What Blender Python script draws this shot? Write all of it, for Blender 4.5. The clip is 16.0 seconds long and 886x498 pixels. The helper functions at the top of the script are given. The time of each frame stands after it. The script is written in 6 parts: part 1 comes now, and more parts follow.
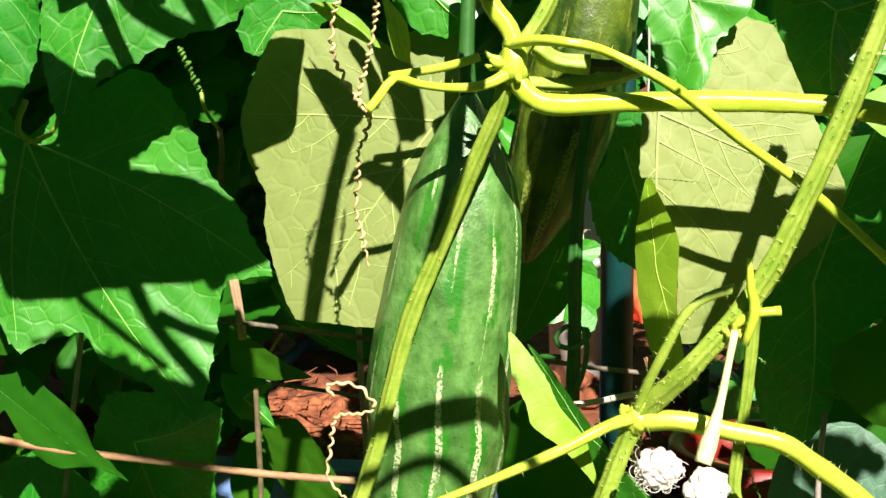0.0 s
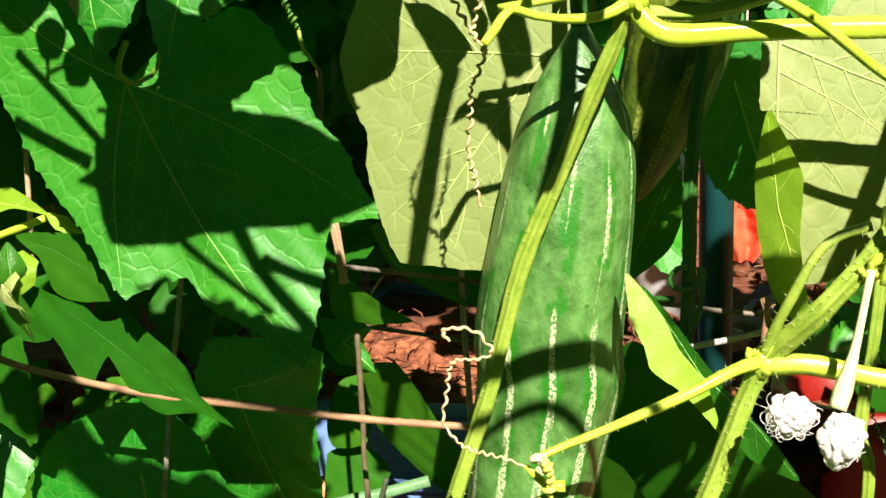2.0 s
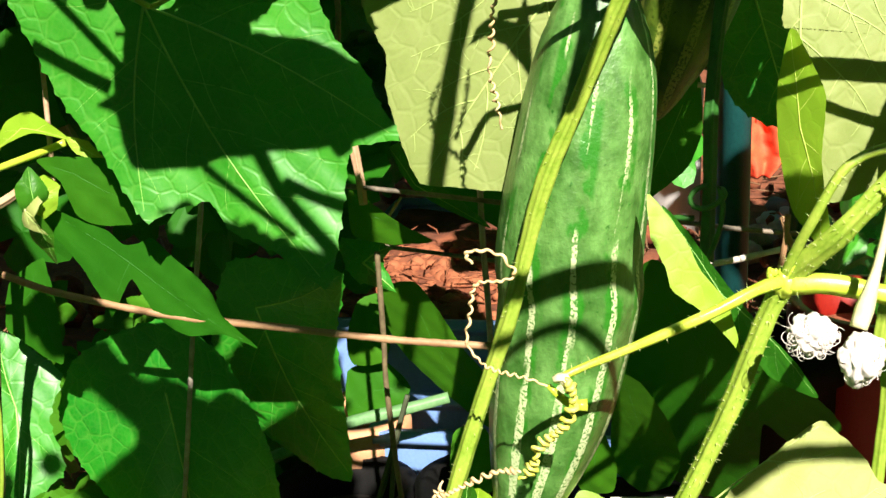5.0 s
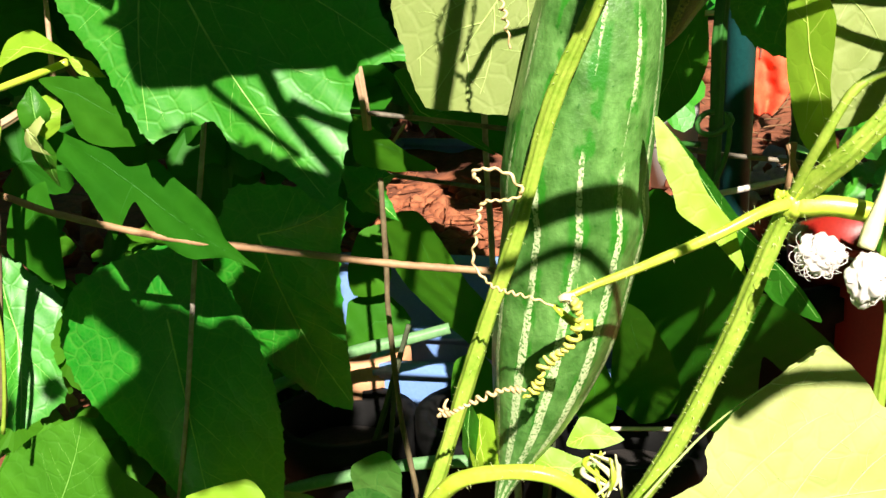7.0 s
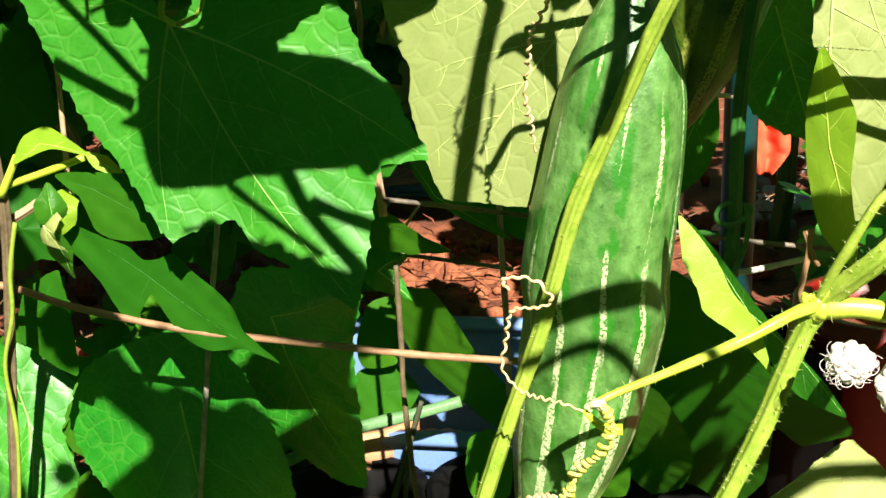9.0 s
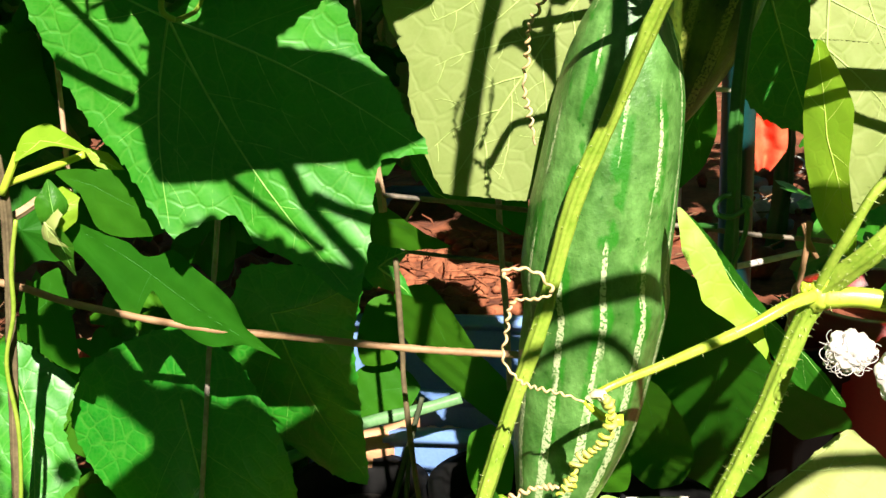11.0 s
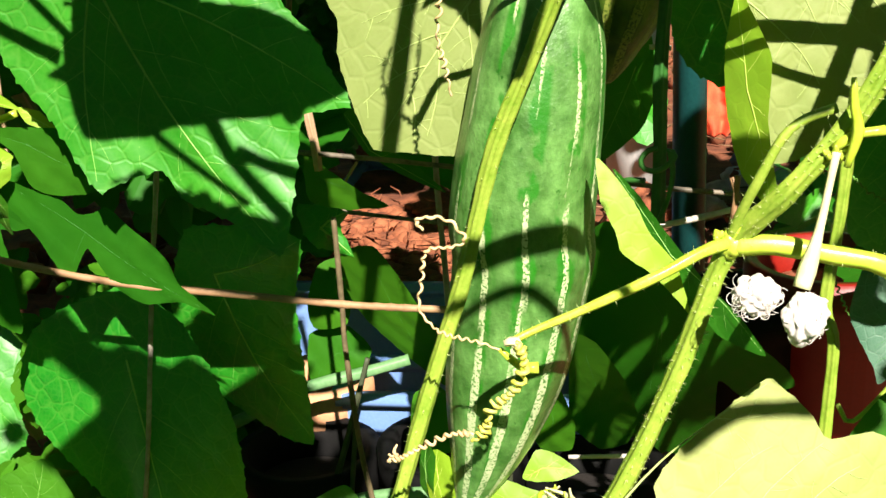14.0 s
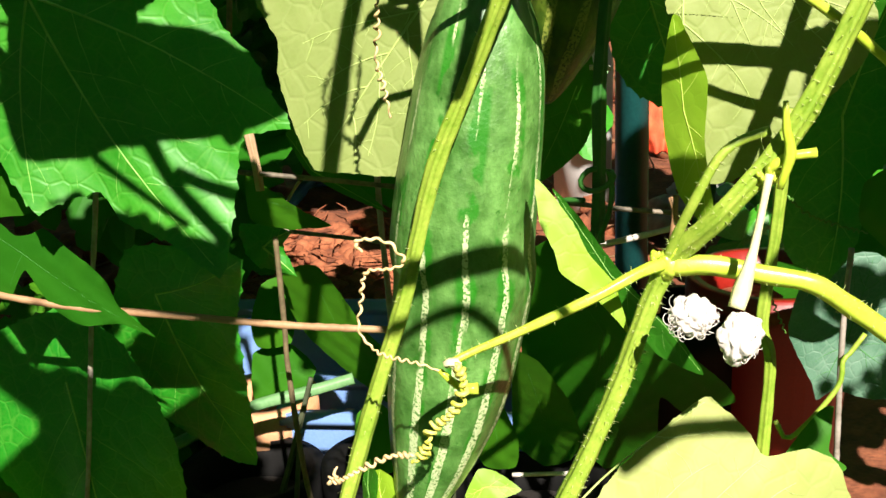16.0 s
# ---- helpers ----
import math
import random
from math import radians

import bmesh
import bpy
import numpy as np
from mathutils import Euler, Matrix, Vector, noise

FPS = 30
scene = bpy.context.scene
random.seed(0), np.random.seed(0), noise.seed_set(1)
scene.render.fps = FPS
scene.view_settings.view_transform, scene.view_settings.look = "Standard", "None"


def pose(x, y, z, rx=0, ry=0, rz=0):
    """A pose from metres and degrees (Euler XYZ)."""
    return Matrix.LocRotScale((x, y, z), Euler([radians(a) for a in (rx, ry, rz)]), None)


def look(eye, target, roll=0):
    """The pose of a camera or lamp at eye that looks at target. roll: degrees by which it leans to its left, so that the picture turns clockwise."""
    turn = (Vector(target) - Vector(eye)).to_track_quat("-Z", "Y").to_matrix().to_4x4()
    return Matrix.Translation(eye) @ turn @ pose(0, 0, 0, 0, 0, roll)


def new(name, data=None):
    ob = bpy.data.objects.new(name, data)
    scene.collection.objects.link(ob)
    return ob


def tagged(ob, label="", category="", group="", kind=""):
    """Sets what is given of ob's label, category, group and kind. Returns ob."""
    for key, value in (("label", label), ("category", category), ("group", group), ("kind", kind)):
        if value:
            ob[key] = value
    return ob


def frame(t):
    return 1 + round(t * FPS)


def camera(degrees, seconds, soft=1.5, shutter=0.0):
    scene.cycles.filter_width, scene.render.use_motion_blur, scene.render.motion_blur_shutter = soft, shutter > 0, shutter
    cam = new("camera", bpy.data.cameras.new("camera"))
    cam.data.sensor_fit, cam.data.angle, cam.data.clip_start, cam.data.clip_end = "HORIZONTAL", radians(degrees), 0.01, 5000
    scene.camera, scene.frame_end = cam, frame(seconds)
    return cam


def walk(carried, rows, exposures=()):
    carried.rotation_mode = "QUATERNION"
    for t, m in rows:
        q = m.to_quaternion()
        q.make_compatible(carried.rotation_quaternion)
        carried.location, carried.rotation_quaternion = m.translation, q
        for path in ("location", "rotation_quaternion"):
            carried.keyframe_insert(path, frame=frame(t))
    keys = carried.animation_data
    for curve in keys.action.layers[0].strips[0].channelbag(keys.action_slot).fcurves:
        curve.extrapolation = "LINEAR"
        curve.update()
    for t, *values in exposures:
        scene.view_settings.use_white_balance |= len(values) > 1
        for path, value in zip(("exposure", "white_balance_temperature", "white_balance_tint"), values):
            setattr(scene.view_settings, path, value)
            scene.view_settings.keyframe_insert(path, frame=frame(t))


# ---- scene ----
cam = camera(40.0, 16.0, soft=1.5)
PATH = [
    (0, (0.057, -0.634, 0.574), (-0.194, 1.327, 0.266), -0.7),
    (0.5, (0.045, -0.627, 0.569), (-0.2, 1.335, 0.27), -0.8),
    (1, (0.037, -0.62, 0.571), (-0.247, 1.337, 0.269), -1.1),
    (1.5, (0.033, -0.616, 0.576), (-0.297, 1.332, 0.263), -1.4),
    (2, (0.03, -0.618, 0.571), (-0.322, 1.31, 0.17), -1.9),
    (2.5, (0.032, -0.619, 0.571), (-0.34, 1.288, 0.095), -2.1),
    (3, (0.023, -0.619, 0.573), (-0.338, 1.276, 0.047), -2.2),
    (3.5, (0.025, -0.617, 0.58), (-0.341, 1.273, 0.041), -2.3),
    (6, (0.022, -0.623, 0.575), (-0.342, 1.266, 0.031), -2.6),
    (6.5, (0.012, -0.624, 0.582), (-0.336, 1.266, 0.027), -2.1),
    (7, (0.018, -0.624, 0.561), (-0.335, 1.246, -0.053), -1.9),
    (7.5, (0.017, -0.622, 0.565), (-0.333, 1.202, -0.178), -2.0),
    (8, (0.003, -0.618, 0.59), (-0.319, 1.206, -0.165), -1.9),
    (8.5, (-0.004, -0.615, 0.6), (-0.318, 1.238, -0.085), -2.0),
    (9, (-0.007, -0.614, 0.604), (-0.32, 1.268, 0.004), -2.2),
    (11.5, (-0.008, -0.622, 0.598), (-0.319, 1.263, 0.007), -2.6),
    (12, (0.002, -0.627, 0.596), (-0.319, 1.245, -0.03), -2.8),
    (12.5, (0.016, -0.626, 0.588), (-0.327, 1.238, -0.05), -3.1),
    (13, (0.027, -0.62, 0.59), (-0.329, 1.238, -0.059), -3.3),
    (13.5, (0.023, -0.622, 0.584), (-0.334, 1.243, -0.043), -3.3),
    (14, (0.035, -0.622, 0.582), (-0.286, 1.255, -0.029), -3.0),
    (14.5, (0.038, -0.623, 0.584), (-0.248, 1.262, -0.022), -2.6),
    (15, (0.048, -0.626, 0.576), (-0.219, 1.267, -0.012), -2.6),
    (15.5, (0.046, -0.626, 0.583), (-0.203, 1.268, -0.009), -2.5),
    (16, (0.041, -0.621, 0.586), (-0.202, 1.273, -0.009), -2.5),
]
walk(cam, [(t, look(eye, target, roll)) for t, eye, target, roll in PATH],
     exposures=[(0.0, 1.16), (3.5, 1.27), (7.5, 1.34), (12.5, 1.34), (16.0, 1.27)])

# ---- light: hard sun from the front right, clear sky ----
SUN_WAY = Vector((0.35, -1.0, 0.9)).normalized()
world = bpy.data.worlds.new("sky")
scene.world = world
world.use_nodes = True
sky = world.node_tree.nodes.new("ShaderNodeTexSky")
sky.sky_type = "NISHITA"
sky.sun_disc = False
sky.sun_elevation = math.asin(SUN_WAY.z)
sky.sun_rotation = math.atan2(SUN_WAY.x, SUN_WAY.y)
backing = world.node_tree.nodes["Background"]
backing.inputs["Strength"].default_value = 0.0078
world.node_tree.links.new(sky.outputs[0], backing.inputs["Color"])
lamp = bpy.data.lights.new("sun", "SUN")
lamp.energy = 5.0
lamp.angle = radians(0.6)
lamp.color = (1.0, 0.91, 0.805)
sun = new("sun", lamp)
sun.matrix_world = look(SUN_WAY * 4, (0, 0, 0))


# ---- materials ----
def nodes_of(name):
    mat = bpy.data.materials.new(name)
    mat.use_nodes = True
    tree = mat.node_tree
    return mat, tree, tree.nodes["Principled BSDF"], tree.nodes["Material Output"]


def add(tree, kind, **values):
    node = tree.nodes.new(kind)
    for key, value in values.items():
        node.inputs[key].default_value = value
    return node


def ramp(tree, source, stops):
    node = tree.nodes.new("ShaderNodeValToRGB")
    while len(node.color_ramp.elements) < len(stops):
        node.color_ramp.elements.new(0.5)
    for el, (at, colour) in zip(node.color_ramp.elements, stops):
        el.position = at
        el.color = (*colour, 1) if len(colour) == 3 else colour
    tree.links.new(source, node.inputs[0])
    return node.outputs[0]


def blend(tree, how, factor, a, b):
    node = tree.nodes.new("ShaderNodeMix")
    node.data_type = "RGBA"
    node.blend_type = how
    for socket, value in ((node.inputs[0], factor), (node.inputs[6], a), (node.inputs[7], b)):
        if isinstance(value, (int, float)):
            socket.default_value = value
        elif isinstance(value, tuple):
            socket.default_value = (*value, 1)
        else:
            tree.links.new(value, socket)
    return node.outputs[2]


def maths(tree, how, a, b=0.0):
    node = tree.nodes.new("ShaderNodeMath")
    node.operation = how
    for socket, value in zip(node.inputs, (a, b)):
        if isinstance(value, (int, float)):
            socket.default_value = value
        else:
            tree.links.new(value, socket)
    return node.outputs[0]


def noise_at(tree, where, scale, detail=4.0, rough=0.55):
    node = add(tree, "ShaderNodeTexNoise", Scale=scale, Detail=detail, Roughness=rough)
    tree.links.new(where, node.inputs["Vector"])
    return node.outputs["Fac"]


def bumped(tree, bsdf, height, distance, strength=1.0):
    node = add(tree, "ShaderNodeBump", Distance=distance, Strength=strength)
    tree.links.new(height, node.inputs["Height"])
    tree.links.new(node.outputs[0], bsdf.inputs["Normal"])
    return node.outputs[0]


def leaf_material(name, base, second, net, through_colour, share, rough, relief, cell=115.0, gloss=0.5, lines=0.1, wax=0.0):
    """Leaf tissue: blotches, a net of fine veins, gloss, and light coming through."""
    mat, tree, bsdf, out = nodes_of(name)
    where = tree.nodes.new("ShaderNodeTexCoord").outputs["Object"]
    warp = add(tree, "ShaderNodeTexNoise", Scale=45.0, Detail=2.0)
    tree.links.new(where, warp.inputs["Vector"])
    bent = tree.nodes.new("ShaderNodeVectorMath")
    bent.operation = "MULTIPLY_ADD"
    bent.inputs[1].default_value = (0.007, 0.007, 0.0)
    tree.links.new(warp.outputs["Color"], bent.inputs[0])
    tree.links.new(where, bent.inputs[2])
    cells = add(tree, "ShaderNodeTexVoronoi", Scale=cell)
    cells.feature = "DISTANCE_TO_EDGE"
    tree.links.new(bent.outputs[0], cells.inputs["Vector"])
    fine = add(tree, "ShaderNodeTexVoronoi", Scale=cell * 3.6)
    fine.feature = "DISTANCE_TO_EDGE"
    tree.links.new(bent.outputs[0], fine.inputs["Vector"])
    blotch = ramp(tree, noise_at(tree, where, 22.0, 5.0), [(0.3, base), (0.75, second)])
    chance = tree.nodes.new("ShaderNodeObjectInfo").outputs["Random"]
    tone = tree.nodes.new("ShaderNodeHueSaturation")
    tree.links.new(maths(tree, "MULTIPLY_ADD", chance, 0.35), tone.inputs["Value"])
    tone.inputs["Value"].links[0].from_node.inputs[2].default_value = 0.83
    tree.links.new(maths(tree, "MULTIPLY_ADD", chance, -0.025), tone.inputs["Hue"])
    tone.inputs["Hue"].links[0].from_node.inputs[2].default_value = 0.512
    tree.links.new(blotch, tone.inputs["Color"])
    edge = ramp(tree, cells.outputs["Distance"], [(0.0, (1, 1, 1)), (0.06, (0, 0, 0))])
    coloured = blend(tree, "MIX", maths(tree, "MULTIPLY", edge, lines), tone.outputs[0], net)
    tiny = ramp(tree, fine.outputs["Distance"], [(0.0, (1, 1, 1)), (0.2, (0, 0, 0))])
    coloured = blend(tree, "MIX", maths(tree, "MULTIPLY", tiny, lines * 0.5), coloured, net)
    specks = ramp(tree, noise_at(tree, where, 330.0, 2.0), [(0.7, (0, 0, 0)), (0.78, (1, 1, 1))])
    coloured = blend(tree, "MIX", maths(tree, "MULTIPLY", specks, 0.35), coloured, (net[0] * 0.6, net[1] * 0.6, net[2] * 0.6))
    tree.links.new(coloured, bsdf.inputs["Base Color"])
    bsdf.inputs["Roughness"].default_value = rough
    bsdf.inputs["Specular IOR Level"].default_value = gloss
    bsdf.inputs["Coat Weight"].default_value = wax
    bsdf.inputs["Coat Roughness"].default_value = 0.38
    bsdf.inputs["Coat IOR"].default_value = 1.7
    dome = ramp(tree, cells.outputs["Distance"], [(0.0, (0, 0, 0)), (0.12, (0.8, 0.8, 0.8)), (0.4, (1, 1, 1))])
    dome.node.color_ramp.interpolation = "EASE"
    height = maths(tree, "ADD", maths(tree, "MULTIPLY", dome, 1.0), maths(tree, "MULTIPLY", noise_at(tree, where, 500.0, 3.0), 0.25))
    normal = bumped(tree, bsdf, height, relief)
    glow = tree.nodes.new("ShaderNodeBsdfTranslucent")
    tree.links.new(blend(tree, "MULTIPLY", 0.6, through_colour, blotch), glow.inputs["Color"])
    glow.inputs["Color"].links[0].from_node.blend_type = "MIX"
    glow.inputs["Color"].links[0].from_node.inputs[0].default_value = 0.25
    tree.links.new(normal, glow.inputs["Normal"])
    mix = add(tree, "ShaderNodeMixShader", Fac=share)
    tree.links.new(bsdf.outputs[0], mix.inputs[1])
    tree.links.new(glow.outputs[0], mix.inputs[2])
    tree.links.new(mix.outputs[0], out.inputs["Surface"])
    return mat


def plain_material(name, base, second, scale=60.0, rough=0.6, relief=0.0003, fine=400.0, metal=0.0, gloss=0.5, share=0.0):
    """A surface with blotches, grain and fine relief."""
    mat, tree, bsdf, out = nodes_of(name)
    where = tree.nodes.new("ShaderNodeTexCoord").outputs["Object"]
    big = noise_at(tree, where, scale, 5.0)
    small = noise_at(tree, where, fine, 4.0)
    both = maths(tree, "ADD", maths(tree, "MULTIPLY", big, 0.65), maths(tree, "MULTIPLY", small, 0.35))
    tree.links.new(ramp(tree, both, [(0.36, base), (0.64, second)]), bsdf.inputs["Base Color"])
    bsdf.inputs["Roughness"].default_value = rough
    bsdf.inputs["Metallic"].default_value = metal
    bsdf.inputs["Specular IOR Level"].default_value = gloss
    bumped(tree, bsdf, both, relief)
    if share:
        glow = tree.nodes.new("ShaderNodeBsdfTranslucent")
        glow.inputs["Color"].default_value = (*second, 1)
        mix = add(tree, "ShaderNodeMixShader", Fac=share)
        tree.links.new(bsdf.outputs[0], mix.inputs[1])
        tree.links.new(glow.outputs[0], mix.inputs[2])
        tree.links.new(mix.outputs[0], out.inputs["Surface"])
    return mat


def gourd_material(name, skin, second, stripe, dark, count, phase, width):
    """Waxy skin with broken pale stripes along the fruit, darker beside them; u runs round it, v along it."""
    mat, tree, bsdf, out = nodes_of(name)
    coords = tree.nodes.new("ShaderNodeTexCoord")
    where = coords.outputs["Object"]
    split = tree.nodes.new("ShaderNodeSeparateXYZ")
    tree.links.new(coords.outputs["UV"], split.inputs[0])
    u, v = split.outputs[0], split.outputs[1]
    wander = maths(tree, "MULTIPLY_ADD", noise_at(tree, where, 30.0, 3.0), 0.22)
    wander.node.inputs[2].default_value = -0.11
    saw = maths(tree, "FRACT", maths(tree, "ADD", maths(tree, "MULTIPLY_ADD", u, count), wander))
    saw.node.inputs[0].links[0].from_node.inputs[0].links[0].from_node.inputs[2].default_value = phase
    off = maths(tree, "ABSOLUTE", maths(tree, "SUBTRACT", saw, 0.5))
    lower = maths(tree, "POWER", v, 3.0)
    wide = maths(tree, "MULTIPLY_ADD", lower, width * 4.6)
    wide.node.inputs[2].default_value = width
    core = maths(tree, "LESS_THAN", maths(tree, "ADD", off, maths(tree, "MULTIPLY", noise_at(tree, where, 420.0, 2.0), 0.09)), maths(tree, "ADD", wide, 0.045))
    long_noise = add(tree, "ShaderNodeTexNoise", Scale=1.0, Detail=2.0)
    stretch = tree.nodes.new("ShaderNodeVectorMath")
    stretch.operation = "MULTIPLY"
    stretch.inputs[1].default_value = (16.0, 7.0, 1.0)
    tree.links.new(coords.outputs["UV"], stretch.inputs[0])
    tree.links.new(stretch.outputs[0], long_noise.inputs["Vector"])
    broken = ramp(tree, maths(tree, "ADD", long_noise.outputs["Fac"], maths(tree, "MULTIPLY", lower, 0.5)), [(0.49, (0, 0, 0)), (0.55, (1, 1, 1))])
    speck = ramp(tree, noise_at(tree, where, 700.0, 2.0), [(0.4, (0.05, 0.05, 0.05)), (0.5, (1, 1, 1))])
    pale = maths(tree, "MULTIPLY", maths(tree, "MULTIPLY", core, broken), speck)
    base = ramp(tree, noise_at(tree, where, 38.0, 6.0), [(0.38, skin), (0.62, second)])
    squeeze = tree.nodes.new("ShaderNodeVectorMath")
    squeeze.operation = "MULTIPLY"
    squeeze.inputs[1].default_value = (1.0, 1.0, 0.55)
    tree.links.new(where, squeeze.inputs[0])
    streak = ramp(tree, noise_at(tree, squeeze.outputs[0], 150.0, 5.0, 0.65), [(0.36, (0.55, 0.62, 0.5)), (0.62, (1.12, 1.08, 1.15))])
    base = blend(tree, "MULTIPLY", 0.8, base, streak)
    flank = ramp(tree, off, [(0.0, (1, 1, 1)), (0.2, (1, 1, 1)), (0.3, (0, 0, 0))])
    patch = ramp(tree, noise_at(tree, squeeze.outputs[0], 70.0, 4.0), [(0.5, (0, 0, 0)), (0.56, (1, 1, 1))])
    coloured = blend(tree, "MIX", maths(tree, "MULTIPLY", maths(tree, "MULTIPLY", flank, patch), 0.75), base, dark)
    scuffs = ramp(tree, noise_at(tree, where, 160.0, 6.0, 0.7), [(0.62, (0, 0, 0)), (0.72, (1, 1, 1))])
    coloured = blend(tree, "MIX", maths(tree, "MULTIPLY", scuffs, 0.4), coloured, (skin[0] * 2.2, skin[1] * 1.4, skin[2] * 2.0))
    pits = ramp(tree, noise_at(tree, where, 260.0, 3.0), [(0.28, (1, 1, 1)), (0.34, (0, 0, 0))])
    coloured = blend(tree, "MIX", maths(tree, "MULTIPLY", pits, 0.7), coloured, (dark[0] * 0.5, dark[1] * 0.5, dark[2] * 0.5))
    coloured = blend(tree, "MIX", maths(tree, "MULTIPLY", pale, 0.85), coloured, stripe)
    tree.links.new(coloured, bsdf.inputs["Base Color"])
    tree.links.new(ramp(tree, noise_at(tree, where, 120.0, 4.0), [(0.3, (0.3, 0.3, 0.3)), (0.7, (0.46, 0.46, 0.46))]), bsdf.inputs["Roughness"])
    bsdf.inputs["Coat Weight"].default_value = 0.4
    bsdf.inputs["Coat Roughness"].default_value = 0.4
    height = maths(tree, "ADD", noise_at(tree, where, 90.0, 4.0), maths(tree, "MULTIPLY", noise_at(tree, where, 600.0, 3.0), 0.25))
    bumped(tree, bsdf, height, 0.0012)
    return mat


LEAF_TOP = leaf_material("leaf_upper_side", (0.008, 0.195, 0.005), (0.032, 0.30, 0.010), (0.14, 0.40, 0.05), (0.009, 0.38, 0.004), 0.16, 0.48, 0.0003, 85.0, 0.5, 0.25, 0.8)
LEAF_UNDER = leaf_material("leaf_underside", (0.255, 0.325, 0.08), (0.35, 0.405, 0.13), (0.42, 0.52, 0.19), (0.26, 0.44, 0.02), 0.24, 0.6, 0.0002, 75.0, 0.35, 0.12)
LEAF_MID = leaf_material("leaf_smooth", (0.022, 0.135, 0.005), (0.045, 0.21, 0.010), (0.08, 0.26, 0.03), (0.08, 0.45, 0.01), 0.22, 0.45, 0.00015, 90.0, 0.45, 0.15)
LEAF_FLAT = leaf_material("leaf_matte", (0.026, 0.14, 0.005), (0.044, 0.19, 0.007), (0.04, 0.19, 0.02), (0.028, 0.36, 0.004), 0.25, 0.6, 0.00006, 60.0, 0.2, 0.06)
LEAF_HERB = leaf_material("leaf_grey_green", (0.045, 0.17, 0.022), (0.10, 0.26, 0.05), (0.20, 0.38, 0.10), (0.06, 0.38, 0.02), 0.2, 0.45, 0.00015, 80.0, 0.4, 0.12)
LEAF_BLUE = leaf_material("leaf_glaucous", (0.045, 0.15, 0.085), (0.15, 0.27, 0.19), (0.30, 0.42, 0.32), (0.05, 0.30, 0.06), 0.2, 0.5, 0.0002, 120.0, 0.4, 0.2)
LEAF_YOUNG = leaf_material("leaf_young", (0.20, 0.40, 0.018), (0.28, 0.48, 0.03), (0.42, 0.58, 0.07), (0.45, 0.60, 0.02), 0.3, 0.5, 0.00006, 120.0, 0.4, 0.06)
VEIN_TOP = plain_material("vein_pale_green", (0.20, 0.46, 0.08), (0.32, 0.58, 0.15), 120.0, 0.5, 0.0001)
VEIN_UNDER = plain_material("vein_cream_green", (0.33, 0.45, 0.11), (0.46, 0.57, 0.20), 120.0, 0.5, 0.0001)
VEIN_DIM = plain_material("vein_dim_green", (0.03, 0.18, 0.02), (0.045, 0.22, 0.03), 120.0, 0.6, 0.0001)
VEIN_YOUNG = plain_material("vein_yellow", (0.40, 0.54, 0.07), (0.48, 0.60, 0.11), 120.0, 0.55, 0.0001)
STEM_GREEN = plain_material("stem_green", (0.20, 0.34, 0.025), (0.37, 0.49, 0.065), 90.0, 0.5, 0.0006, 500.0, share=0.1)
STEM_YELLOW = plain_material("stem_yellow_green", (0.44, 0.60, 0.035), (0.58, 0.70, 0.08), 70.0, 0.32, 0.0003, 500.0, share=0.12)
# Green stem with shade put into its colour, for stalks behind the leaves.
STEM_SHADE = plain_material("stem_shaded_green", (0.018, 0.10, 0.014), (0.035, 0.15, 0.022), 90.0, 0.5, 0.0003)
STEM_DARK = plain_material("stem_withered", (0.03, 0.045, 0.02), (0.07, 0.08, 0.04), 90.0, 0.7, 0.0005)
STEM_BROWN = plain_material("stem_brown", (0.08, 0.06, 0.028), (0.20, 0.15, 0.075), 60.0, 0.75, 0.0006)
STEM_TAN = plain_material("stem_dry_tan", (0.38, 0.24, 0.13), (0.55, 0.38, 0.24), 80.0, 0.75, 0.0004)
STEM_GREY = plain_material("stem_grey_green", (0.10, 0.24, 0.09), (0.17, 0.33, 0.14), 50.0, 0.5, 0.0002)
STEM_PALE = plain_material("stem_cream", (0.62, 0.58, 0.28), (0.74, 0.70, 0.42), 90.0, 0.6, 0.0003)
HAIR = plain_material("plant_hair", (0.50, 0.60, 0.18), (0.62, 0.70, 0.30), 90.0, 0.5, 0.0001)
TENDRIL_TAN = plain_material("tendril_dry", (0.62, 0.40, 0.17), (0.78, 0.60, 0.34), 130.0, 0.6, 0.0003)
TENDRIL_YELLOW = plain_material("tendril_yellow", (0.58, 0.58, 0.06), (0.74, 0.70, 0.18), 130.0, 0.5, 0.0003)
TENDRIL_GREEN = plain_material("tendril_green", (0.07, 0.20, 0.02), (0.12, 0.28, 0.04), 130.0, 0.5, 0.0003)
WIRE_TAN = plain_material("wire_rusty_tan", (0.28, 0.15, 0.07), (0.42, 0.25, 0.13), 30.0, 0.6, 0.0004)
WIRE_GREY = plain_material("wire_weathered", (0.20, 0.17, 0.14), (0.40, 0.35, 0.30), 60.0, 0.6, 0.0004)
WIRE_DARK = plain_material("wire_dark", (0.05, 0.045, 0.035), (0.26, 0.21, 0.15), 38.0, 0.6, 0.0004)
WIRE_PALE = plain_material("wire_pale", (0.50, 0.44, 0.38), (0.72, 0.66, 0.60), 60.0, 0.5, 0.0003)
PETAL = plain_material("petal_white", (0.66, 0.60, 0.55), (0.86, 0.82, 0.78), 200.0, 0.7, 0.0003, share=0.12)
BLUE_PLASTIC = plain_material("plastic_blue", (0.13, 0.24, 0.52), (0.19, 0.32, 0.62), 14.0, 0.42, 0.0003)
